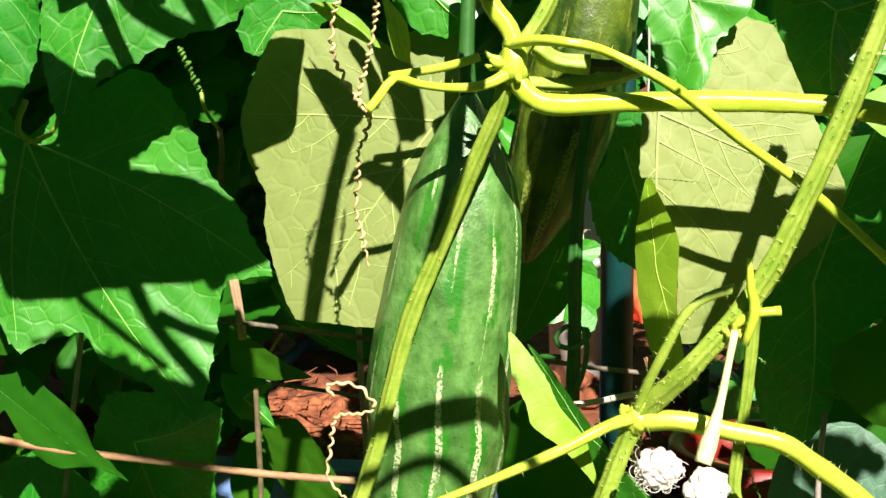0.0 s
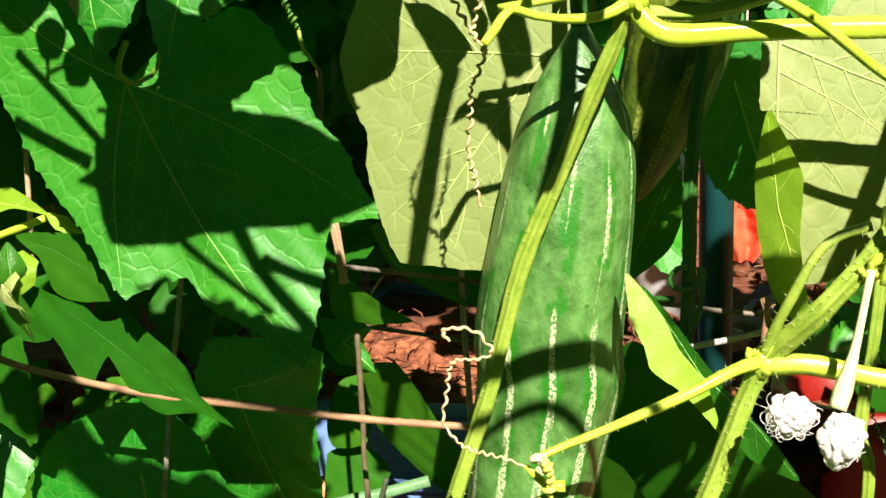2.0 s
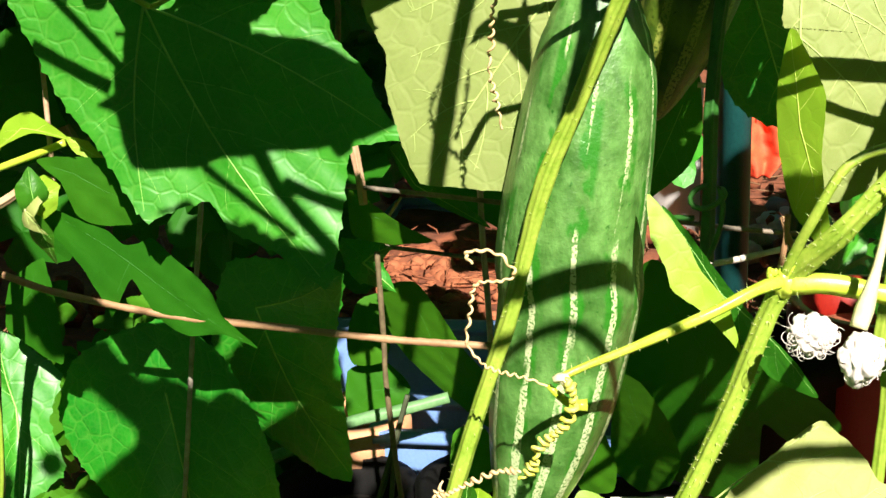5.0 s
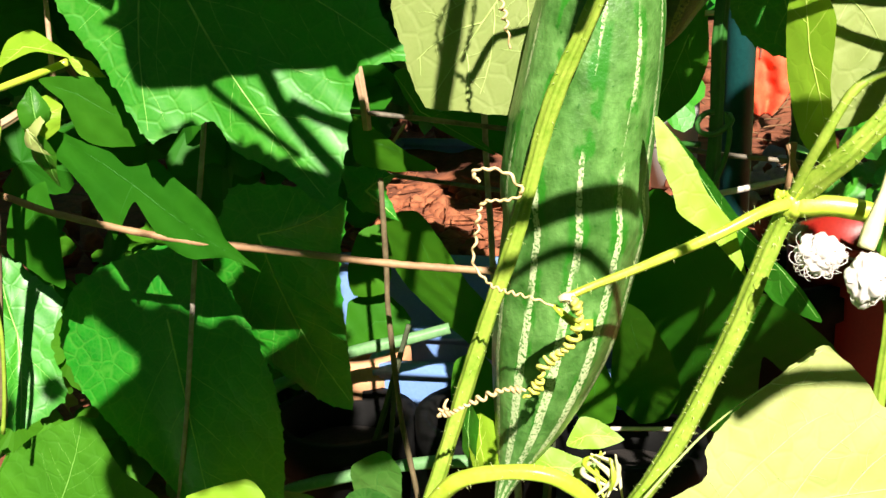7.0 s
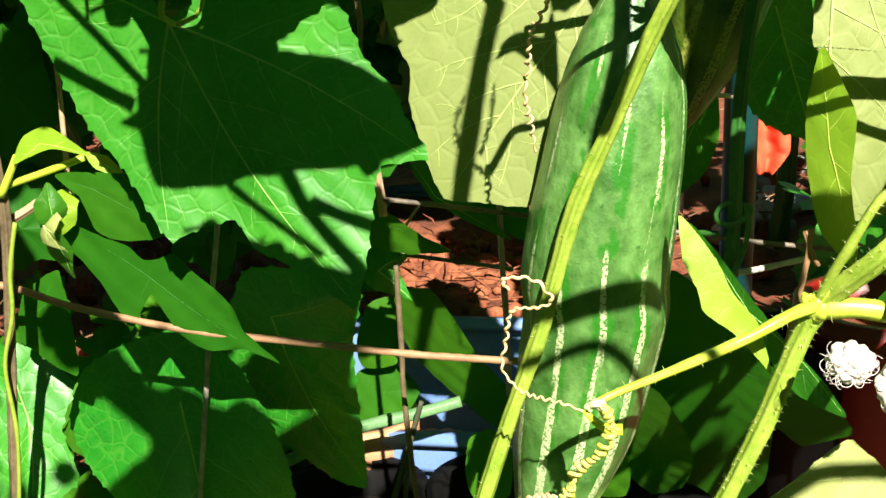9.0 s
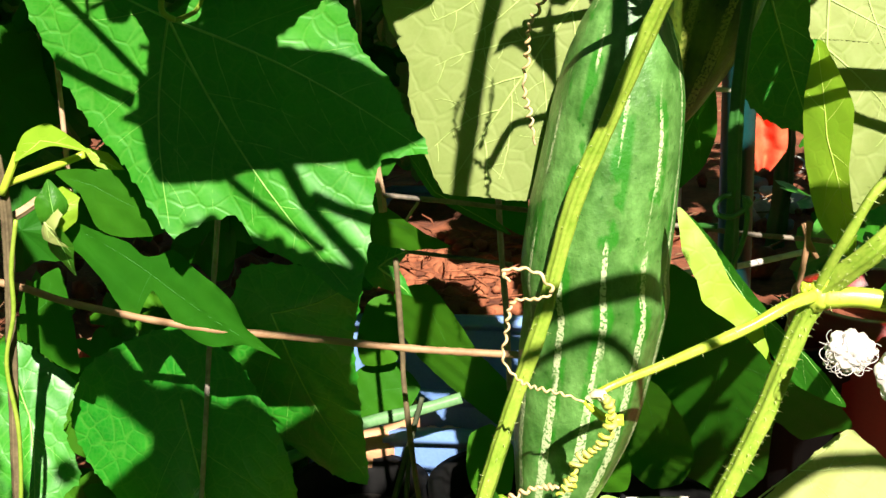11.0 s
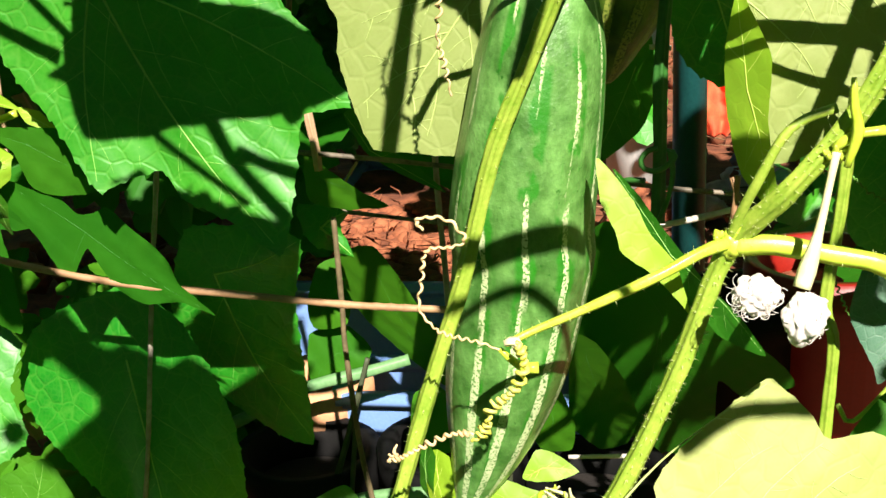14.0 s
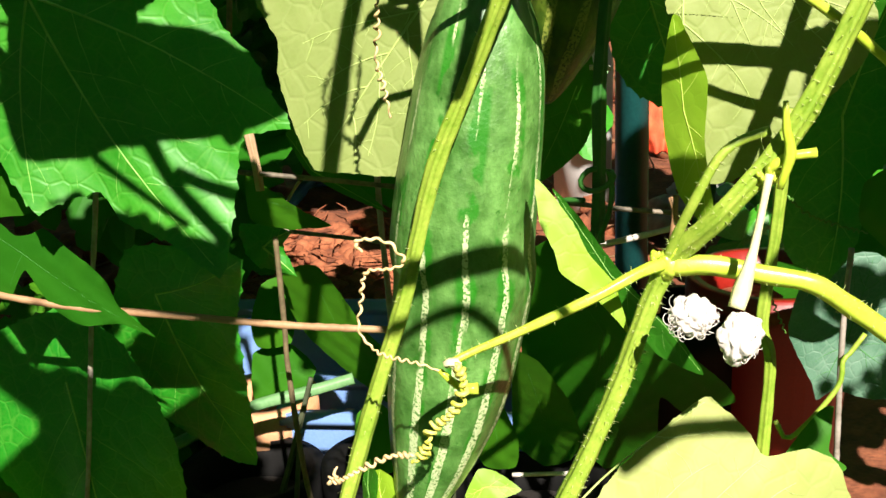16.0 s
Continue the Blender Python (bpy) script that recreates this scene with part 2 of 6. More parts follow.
RED_PLASTIC = plain_material("plastic_red", (0.17, 0.006, 0.004), (0.25, 0.012, 0.006), 16.0, 0.4, 0.0003)
RED_CLOTH = plain_material("cloth_red", (0.72, 0.07, 0.03), (0.82, 0.14, 0.05), 40.0, 0.8, 0.0006)
TERRACOTTA = plain_material("terracotta", (0.55, 0.24, 0.11), (0.70, 0.36, 0.19), 40.0, 0.8, 0.0005)
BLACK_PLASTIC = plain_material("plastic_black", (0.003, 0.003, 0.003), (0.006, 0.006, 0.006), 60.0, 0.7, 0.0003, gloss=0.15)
WHITE_PLASTIC = plain_material("plastic_white", (0.68, 0.68, 0.66), (0.80, 0.80, 0.78), 30.0, 0.5, 0.0002)
TEAL_METAL = plain_material("post_teal_paint", (0.008, 0.07, 0.07), (0.016, 0.11, 0.105), 25.0, 0.45, 0.0003)
SOIL = plain_material("soil_red", (0.10, 0.028, 0.012), (0.30, 0.095, 0.04), 16.0, 0.95, 0.006, 130.0)
# Near-black so that the insides of the added black pots stay dark.
DARK_FILL = plain_material("fill_near_black", (0.006, 0.004, 0.003), (0.016, 0.011, 0.008), 60.0, 0.95, 0.002)
MULCH = plain_material("mulch", (0.18, 0.05, 0.02), (0.38, 0.13, 0.055), 60.0, 0.9, 0.0005)
STRAW = plain_material("straw", (0.16, 0.08, 0.035), (0.28, 0.15, 0.07), 60.0, 0.8, 0.0003)
PEBBLE = plain_material("pebble", (0.40, 0.26, 0.20), (0.66, 0.48, 0.40), 60.0, 0.85, 0.0006)
STONE_PALE = plain_material("stone_pale", (0.42, 0.42, 0.40), (0.62, 0.62, 0.60), 30.0, 0.85, 0.001)
STONE_GREY = plain_material("stone_grey", (0.16, 0.17, 0.18), (0.30, 0.31, 0.33), 30.0, 0.85, 0.001)
GOURD_SKIN = gourd_material("gourd_skin", (0.052, 0.16, 0.026), (0.14, 0.32, 0.075), (0.60, 0.68, 0.38), (0.010, 0.17, 0.003), 11.0, 0.264, 0.055)
GOURD_STRIPED = gourd_material("gourd_striped_skin", (0.02, 0.065, 0.005), (0.14, 0.20, 0.016), (0.26, 0.31, 0.055), (0.008, 0.035, 0.004), 9.0, 0.1, 0.06)
VEIN_OF = {LEAF_TOP: VEIN_TOP, LEAF_UNDER: VEIN_UNDER, LEAF_MID: VEIN_TOP, LEAF_YOUNG: VEIN_YOUNG, LEAF_FLAT: VEIN_DIM, LEAF_BLUE: VEIN_DIM, LEAF_HERB: VEIN_DIM}


# ---- builders ----
def part(name, bm, material, parent=None, label="", smooth=True):
    data = bpy.data.meshes.new(name)
    bm.to_mesh(data)
    bm.free()
    data.materials.append(material)
    if smooth:
        data.polygons.foreach_set("use_smooth", [True] * len(data.polygons))
    ob = new(name, data)
    if parent is not None:
        ob.parent = parent
    return tagged(ob, label)


def thing(name, where, label, category, group="", kind=""):
    ob = new(name)
    ob.empty_display_size = 0.01
    ob.matrix_world = where if isinstance(where, Matrix) else Matrix.Translation(where)
    return tagged(ob, label, category, group, kind)


def glide(points, step):
    """Points along a smooth curve through the given ones, about a step apart."""
    pts = [Vector(p) for p in points]
    ext = [pts[0] * 2 - pts[1], *pts, pts[-1] * 2 - pts[-2]]
    made, at = [], []
    for i in range(1, len(ext) - 2):
        a, b, c, d = ext[i - 1:i + 3]
        n = max(2, int((c - b).length / step))
        for j in range(n):
            s = j / n
            made.append(0.5 * ((2 * b) + (c - a) * s + (2 * a - 5 * b + 4 * c - d) * s * s + (3 * b - a - 3 * c + d) * s ** 3))
            at.append((i - 1 + s) / (len(pts) - 1))
    made.append(pts[-1])
    at.append(1.0)
    return made, at


def sweep(bm, line, radii, sides=10, ridges=0, depth=0.0, twist=0.0, closed=True):
    """A tube along a line; ridges run along it as on a gourd's stem. Returns its frames."""
    frames, rings = [], []
    side = None
    for i, p in enumerate(line):
        ahead = (line[min(i + 1, len(line) - 1)] - line[max(i - 1, 0)]).normalized()
        if side is None:
            side = ahead.orthogonal().normalized()
        side = (side - ahead * side.dot(ahead)).normalized()
        other = ahead.cross(side)
        frames.append((p, side.copy(), other, ahead))
        ring = []
        for k in range(sides):
            a = 2 * math.pi * k / sides + twist * i
            r = radii[i] * (1 + depth * math.cos(ridges * (2 * math.pi * k / sides)))
            ring.append(bm.verts.new(p + side * (math.cos(a) * r) + other * (math.sin(a) * r)))
        rings.append(ring)
    for a, b in zip(rings, rings[1:]):
        for k in range(sides):
            bm.faces.new((a[k], a[(k + 1) % sides], b[(k + 1) % sides], b[k]))
    if closed:
        bm.faces.new(list(reversed(rings[0])))
        bm.faces.new(rings[-1])
    return frames


def spread(values, at):
    """Values given along a curve, read at the places in at (0 to 1)."""
    if isinstance(values, (int, float)):
        values = [values, values]
    return [float(np.interp(s, np.linspace(0, 1, len(values)), values)) * 0.001 for s in at]


LEAF_COUNT = [0]


def outline(keys, teeth, rng):
    """The leaf's edge from its lobes and hollows (degrees, millimetres), with small teeth."""
    corner = [Vector((math.cos(radians(a)) * r * 0.001, math.sin(radians(a)) * r * 0.001)) for a, r in keys]
    n, edge = len(corner), []
    for i in range(n):
        a, b, c, d = corner[i - 1], corner[i], corner[(i + 1) % n], corner[(i + 2) % n]
        m0, m1 = (c - a) * 0.30, (d - b) * 0.30
        steps = max(3, int((c - b).length / 0.0028))
        for j in range(steps):
            s = j / steps
            p = b * (2 * s ** 3 - 3 * s * s + 1) + m0 * (s ** 3 - 2 * s * s + s) + c * (3 * s * s - 2 * s ** 3) + m1 * (s ** 3 - s * s)
            edge.append(p)
    cut = []
    for i, p in enumerate(edge):
        out = p.normalized() if p.length > 1e-6 else Vector((1, 0))
        cut.append(p + out * (teeth * (1.5 if i % 4 == 0 else -0.3 if i % 4 == 1 else 0.0) * rng.uniform(0.5, 1.2)))
    return cut


def leaf(label, at, yaw, pitch, keys, material, cup=4.0, thick=True, joint=(0, 0), flare=0.0):
    """A lobed leaf: a cupped, waved blade round the place where its stalk joins, with veins that fork to the lobes."""
    LEAF_COUNT[0] += 1
    rng = random.Random(LEAF_COUNT[0] * 7 + 3)
    a, p = radians(yaw), radians(pitch)
    n = Vector((math.sin(a) * math.cos(p), -math.cos(a) * math.cos(p), math.sin(p)))
    right = Vector((math.cos(a), math.sin(a), 0))
    up = n.cross(right)
    m = Matrix((right, up, n)).transposed().to_4x4()
    m.translation = at
    root = thing("gourd_leaf", m, label, "leaf", "gourd vine leaves")
    teeth = {LEAF_TOP: 0.0012, LEAF_UNDER: 0.0004, LEAF_MID: 0.0002, LEAF_YOUNG: 0.0002, LEAF_FLAT: 0.0002, LEAF_BLUE: 0.0003, LEAF_HERB: 0.0002}[material]
    edge = outline(keys, teeth if thick else 0.0003, rng)
    size = max(q.length for q in edge)
    bent, phase, waves = cup * 0.001, rng.uniform(0, 6.3), rng.choice((3, 4, 5))
    tips = [k for i, k in enumerate(keys) if (Vector((math.cos(radians(k[0])) * k[1], math.sin(radians(k[0])) * k[1])) - Vector(joint)).length > 0.4 * size * 1000 and k[1] >= keys[i - 1][1] and k[1] >= keys[(i + 1) % len(keys)][1] and k[1] > 0.45 * size * 1000]

    def height(q):
        r = q.length / size
        turn = math.atan2(q.y, q.x)
        h = -bent * r * r + 0.35 * bent * r * r * math.sin(waves * turn + phase)
        for ang, _ in tips:
            d = abs((turn - radians(ang) + math.pi) % (2 * math.pi) - math.pi)
            h += (1.7 if material is LEAF_TOP else -0.35) * bent * r * math.exp(-(d * 4) ** 2)
        low = max(0.0, -q.y - 0.25 * size) / size
        h += flare * 0.001 * low * low * 1.8
        return h + 0.0005 * math.sin(q.x * 330 + phase) * math.sin(q.y * 290 + 1.3 * phase) * min(1.0, r * 2)

    rings = 18 if size > 0.045 else 10
    bm = bmesh.new()
    middle = bm.verts.new((0, 0, 0))
    last = None
    for i in range(1, rings + 1):
        s = (i / rings) ** 0.85
        ring = [bm.verts.new((q.x * s, q.y * s, height(q * s))) for q in edge]
        for k in range(len(ring)):
            j = (k + 1) % len(ring)
            if last is None:
                bm.faces.new((middle, ring[k], ring[j]))
            else:
                bm.faces.new((last[k], ring[k], ring[j], last[j]))
        last = ring
    part("blade", bm, material, root)
    if not thick:
        return root
    angles = np.array([math.atan2(q.y, q.x) for q in edge])
    lengths = [q.length for q in edge]

    def within(q):
        turn = math.atan2(q.y, q.x)
        best = int(np.argmin(np.abs((angles - turn + math.pi) % (2 * math.pi) - math.pi)))
        return q.length < lengths[best] * 0.96

    broad = {LEAF_UNDER: 1.0, LEAF_TOP: 0.85, LEAF_MID: 0.3, LEAF_YOUNG: 0.4, LEAF_FLAT: 0.15, LEAF_BLUE: 0.4, LEAF_HERB: 0.2}[material]
    fork = 0.42 if material in (LEAF_TOP, LEAF_MID, LEAF_FLAT) else 1.0
    raised = {LEAF_UNDER: 0.00012, LEAF_FLAT: -0.00006}.get(material, 0.0)

    def ridge(bm, qs, r0, r1):
        line = [Vector((q.x, q.y, height(q) + raised)) for q in qs]
        sweep(bm, line, [r0 + (r1 - r0) * i / (len(line) - 1) for i in range(len(line))], 6, closed=False)

    def creep(start, turn, far, bend, kink):
        """A vein growing from a place: it bends steadily, with small kinks, and stops at the leaf's edge."""
        qs, q = [start], start.copy()
        n = max(5, int(far / 0.0022))
        for i in range(n):
            turn += bend / n + rng.uniform(-kink, kink)
            q = q + Vector((math.cos(turn), math.sin(turn))) * (far / n)
            if not within(q):
                break
            qs.append(q)
        return qs

    for ang, far in tips[:8]:
        bm = bmesh.new()
        start0 = Vector(joint) * 0.001
        goal = Vector((math.cos(radians(ang)), math.sin(radians(ang)))) * (far * 0.001 * 0.96) - start0
        far, way = goal.length, goal.normalized()
        turn = math.atan2(way.y, way.x)
        bow = rng.uniform(-0.06, 0.06) * far
        side_way = Vector((-way.y, way.x))
        main = [start0 + way * (far * i / 24) + side_way * (bow * math.sin(math.pi * i / 24)) for i in range(25)]
        ridge(bm, main, 0.0009 * broad, 0.0002 * broad)
        sign = rng.choice((-1, 1))
        count = 7 if far > 0.05 else 4
        for k in range(count):
            sign = -sign
            s = 0.16 + 0.72 * (k + rng.uniform(-0.2, 0.2)) / count
            start = main[max(1, min(23, int(s * 24)))]
            long = far * (0.58 - 0.44 * s) * rng.uniform(0.85, 1.15)
            qs = creep(start, turn + sign * rng.uniform(0.75, 1.0), long, -sign * 0.45, 0.05)
            if len(qs) < 4:
                continue
            ridge(bm, qs, 0.0005 * broad * fork, 0.00018 * broad * fork)
            if material is LEAF_UNDER:
                for f in range(2, len(qs) - 1, 5):
                    ahead = qs[f] - qs[f - 1]
                    lean = math.atan2(ahead.y, ahead.x) + rng.choice((-1, 1)) * rng.uniform(0.9, 1.4)
                    twig = creep(qs[f], lean, rng.uniform(0.007, 0.015), rng.uniform(-0.9, 0.9), 0.08)
                    if len(twig) > 3:
                        ridge(bm, twig, 0.00022, 0.0001)
        part("vein", bm, VEIN_OF[material], root)
    return root


def vine(label, points, radius, material, hairs=120):
    """A five-ridged stem, swollen where leaves join it, with stiff hairs."""
    line, at = glide(points, 0.004)
    radii = spread(radius, at)
    rng = random.Random(int(abs(points[0][0]) * 9973) + len(line))
    wobble = rng.uniform(0, 6)
    radii = [r * (1 + 0.05 * math.sin(i * 0.35 + wobble) + 0.03 * math.sin(i * 1.3)) for i, r in enumerate(radii)]
    root = thing("vine_stem", line[0], label, "vine stem", "gourd vine stems")
    bm = bmesh.new()
    base = line[0].copy()
    thick = max(radii)
    frames = sweep(bm, [p - base for p in line], radii, 20 if thick > 0.002 else 8, 5, 0.0 if thick < 0.0025 else 0.05 if material in (STEM_YELLOW, STEM_GREY) else 0.2, 0.012)
    part("stem", bm, material, root)
    if hairs:
        bm = bmesh.new()
        for _ in range(int(hairs * 2.2)):
            i = rng.randrange(len(frames))
            p, side, other, ahead = frames[i]
            a = rng.uniform(0, 2 * math.pi)
            out = side * math.cos(a) + other * math.sin(a)
            long = rng.uniform(0.0008, 0.0034)
            foot = p + out * radii[i] * 0.95
            tip = foot + (out + ahead * rng.uniform(-0.5, 0.5)).normalized() * long
            across = ahead.cross(out) * 0.00022
            verts = [bm.verts.new(foot + across), bm.verts.new(foot - across), bm.verts.new(foot + ahead * 0.0003), bm.verts.new(tip)]
            for f in ((0, 1, 3), (1, 2, 3), (2, 0, 3)):
                bm.faces.new([verts[k] for k in f])
        tagged(part("hairs", bm, HAIR, root, "stiff pale hairs"), kind="stuff")
    return root


def tendril(label, points, radius, material, coil=1.2, turns=12):
    """A thin thread coiled like a spring along its way."""
    line, at = glide(points, 0.0006)
    rng = random.Random(int(abs(points[0][2]) * 9973) + len(line))
    made, side = [], None
    turn = rng.uniform(0, 6)
    for i, p in enumerate(line):
        ahead = (line[min(i + 1, len(line) - 1)] - line[max(i - 1, 0)]).normalized()
        if side is None:
            side = ahead.orthogonal().normalized()
        side = (side - ahead * side.dot(ahead)).normalized()
        other = ahead.cross(side)
        turn += 2 * math.pi * turns / len(line) * (1 + 0.35 * math.sin(at[i] * 17))
        r = coil * 0.001 * (0.75 + 0.35 * math.sin(at[i] * 23 + 1)) * min(1, at[i] * 12, (1 - at[i]) * 12 + 0.2)
        made.append(p + side * (math.cos(turn) * r) + other * (math.sin(turn) * r))
    root = thing("tendril", made[0], label, "tendril", "gourd tendrils")
    bm = bmesh.new()
    base = made[0].copy()
    radii = [v * (0.85 + 0.3 * math.sin(i * 0.21) ** 2) * (1 - 0.35 * at[i]) for i, v in enumerate(spread(radius, at))]
    sweep(bm, [p - base for p in made], radii, 6)
    part("thread", bm, material, root)
    return root


def wire(label, points, radius, material):
    """One wire of the trellis, slightly kinked and scaled with rust."""
    line, at = glide(points, 0.004)
    rng = random.Random(len(line) * 31)
    radii = [v * rng.uniform(0.92, 1.1) for v in spread(radius, at)]
    bm = bmesh.new()
    sweep(bm, line, radii, 8)
    return part("wire", bm, material, TRELLIS, label)


def knob(name, at, size, material, parent, seed, label="", squash=(1, 1, 1)):
    bm = bmesh.new()
    bmesh.ops.create_icosphere(bm, subdivisions=3, radius=size)
    for v in bm.verts:
        k = 1 + 0.28 * noise.noise(v.co / size * 1.6 + Vector((seed, 0, 0)))
        v.co = Vector((v.co.x * squash[0], v.co.y * squash[1], v.co.z * squash[2])) * k + Vector(at)
    return part(name, bm, material, parent, label)


def turned(profile, sides=40, wobble=0.0):
    """A body turned about z from (radius, height) pairs."""
    bm = bmesh.new()
    rings = []
    for r, z in profile:
        rings.append([bm.verts.new((math.cos(2 * math.pi * k / sides) * r * (1 + wobble * math.sin(3 * k)), math.sin(2 * math.pi * k / sides) * r, z)) for k in range(sides)])
    for a, b in zip(rings, rings[1:]):
        for k in range(sides):
            bm.faces.new((a[k], a[(k + 1) % sides], b[(k + 1) % sides], b[k]))
    bmesh.ops.recalc_face_normals(bm, faces=bm.faces)
    return bm


def box(bm, centre, size, bevel=0.0):
    got = bmesh.ops.create_cube(bm, size=1.0, matrix=Matrix.Translation(centre) @ Matrix.Diagonal((*size, 1)))
    if bevel:
        edges = {e for v in got["verts"] for e in v.link_edges}
        bmesh.ops.bevel(bm, geom=list(edges), offset=bevel, segments=2, affect="EDGES")


# ---- the ground ----
def ground_sheet():
    bm = bmesh.new()
    xs = [-400, -60, -12, -5, *[-3 + 0.06 * i for i in range(101)], 5, 12, 60, 400]
    ys = [-400, -60, -12, -4, *[-1.5 + 0.06 * i for i in range(101)], 8, 20, 80, 400]
    grid = [[bm.verts.new((x, y, 0.022 * noise.noise(Vector((x * 2.1, y * 2.1, 0))) + 0.02 * noise.noise(Vector((x * 9, y * 9, 3))) - 0.012
                           if abs(x) < 4 and -2 < y < 6 else -0.01)) for x in xs] for y in ys]
    for a, b in zip(grid, grid[1:]):
        for i in range(len(xs) - 1):
            bm.faces.new((a[i], a[i + 1], b[i + 1], b[i]))
    return tagged(part("ground", bm, SOIL), "bare reddish garden soil with clods", "ground", kind="structure")


ground_sheet()


def scatter_straw():
    rng = random.Random(5)
    bm = bmesh.new()
    for _ in range(600):
        p = Vector((rng.uniform(-1.5, 1.2), rng.uniform(0.7, 3.2), rng.uniform(0.004, 0.03)))
        a = rng.uniform(0, math.pi)
        way = Vector((math.cos(a), math.sin(a), rng.uniform(-0.2, 0.2))) * rng.uniform(0.02, 0.09)
        sag = Vector((way.y, -way.x, 0)) * rng.uniform(-0.3, 0.3)
        sweep(bm, [p - way, p + sag, p + way], [0.0016, 0.002, 0.0008], 4, closed=False)
    tagged(part("straw", bm, STRAW), "dry straw and stalks lying on red soil", "straw", kind="stuff")
    bm = bmesh.new()
    for _ in range(700):
        p = Vector((rng.uniform(-1.5, 1.2), rng.uniform(0.7, 3.0), rng.uniform(0.0, 0.02)))
        s = rng.uniform(0.008, 0.035)
        bmesh.ops.create_icosphere(bm, subdivisions=1, radius=s, matrix=Matrix.Translation(p) @ Euler((rng.random() * 6, rng.random() * 6, 0)).to_matrix().to_4x4() @ Matrix.Diagonal((1, rng.uniform(0.6, 1), rng.uniform(0.5, 0.9), 1)))
    tagged(part("clods", bm, SOIL), "loose clods of red soil", "soil", kind="stuff")


scatter_straw()


# ---- the gourds ----
def gourd(label, rows, material, category="gourd", stalk=(), tail=()):
    """A long fruit: rounds about a slightly bent axis, each of its own radius, faintly ribbed."""
    root = thing("snake_gourd", Vector(rows[0][:3]), label, category, "hanging gourds")
    base = Vector(rows[0][:3])
    line, at = glide([r[:3] for r in rows], 0.004)
    radii = spread([r[3] for r in rows], at)
    for _ in range(6):
        radii = [radii[0], *[(radii[i - 1] + 2 * radii[i] + radii[i + 1]) / 4 for i in range(1, len(radii) - 1)], radii[-1]]
    bm = bmesh.new()
    uv = bm.loops.layers.uv.new("skin")
    sides, rings = 72, []
    for i, p in enumerate(line):
        ring = []
        for k in range(sides):
            a = 2 * math.pi * k / sides
            q = Vector((math.sin(a), -math.cos(a), 0))
            r = radii[i] * (1 + 0.012 * math.cos(8 * a + 0.4) + 0.02 * noise.noise(Vector((q.x * 1.5, q.y * 1.5, p.z * 22))))
            ring.append(bm.verts.new(p - base + q * r))
        rings.append(ring)
    for i, (a, b) in enumerate(zip(rings, rings[1:])):
        for k in range(sides):
            f = bm.faces.new((a[k], b[k], b[(k + 1) % sides], a[(k + 1) % sides]))
            for loop, (uu, vv) in zip(f.loops, ((k, i), (k, i + 1), (k + 1, i + 1), (k + 1, i))):
                loop[uv].uv = (uu / sides, vv / len(rings))
    bm.faces.new(rings[0])
    bm.faces.new(list(reversed(rings[-1])))
    bmesh.ops.recalc_face_normals(bm, faces=bm.faces)
    part("fruit", bm, material, root)
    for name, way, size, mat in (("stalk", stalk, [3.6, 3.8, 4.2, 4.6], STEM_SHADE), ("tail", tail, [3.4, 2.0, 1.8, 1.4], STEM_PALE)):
        if way:
            line, at = glide([Vector(p) - base for p in way], 0.004)
            bm = bmesh.new()
            sweep(bm, line, spread(size, at), 12, 5, 0.06)
            part(name, bm, mat, root)
    return root


GOURD_AXIS = [(-0.0098, 0.0000, 0.5566, 3.8), (-0.0105, 0.0000, 0.5463, 9.8), (-0.0118, 0.0000, 0.5316, 19.0), (-0.0129, 0.0000, 0.5168, 25.6), (-0.0156, 0.0000, 0.4869, 33.2), (-0.0195, 0.0000, 0.4565, 36.2), (-0.0247, 0.0000, 0.4255, 38.1), (-0.0288, 0.0000, 0.3941, 38.9), (-0.0278, 0.0000, 0.3761, 38.4), (-0.0318, 0.0000, 0.3507, 37.7), (-0.0406, 0.0000, 0.3008, 33.4), (-0.0508, 0.0000, 0.2585, 22.3), (-0.0615, 0.0000, 0.2288, 10.2), (-0.0700, 0.0000, 0.2058, 3.7), (-0.0729, 0.0000, 0.1922, 2.0)]
GOURD2_AXIS = [(0.0593, 0.0750, 0.6529, 14.9), (0.0563, 0.0750, 0.6251, 24.8), (0.0493, 0.0750, 0.5875, 29.3), (0.0414, 0.0750, 0.5491, 29.6), (0.0334, 0.0750, 0.5199, 28.1), (0.0259, 0.0750, 0.4935, 23.2), (0.0202, 0.0750, 0.4735, 15.0), (0.0169, 0.0750, 0.4600, 6.7), (0.0159, 0.0750, 0.4549, 2.0)]
STALK2 = [(0.065, 0.060, 0.704), (0.063, 0.065, 0.685), (0.060, 0.070, 0.667), (0.059, 0.075, 0.652)]
STALK = [(-0.011, 0.005, 0.624), (-0.010, 0.003, 0.604), (-0.011, 0.002, 0.578), (-0.010, 0.000, 0.554)]
TAIL = [(-0.071, 0.000, 0.204), (-0.072, 0.000, 0.186), (-0.074, 0.000, 0.163), (-0.075, 0.000, 0.143)]
gourd("long dark green snake gourd with broken pale stripes", GOURD_AXIS, GOURD_SKIN, stalk=STALK, tail=TAIL)
gourd("striped yellow-green gourd hanging behind", GOURD2_AXIS, GOURD_STRIPED, stalk=STALK2)

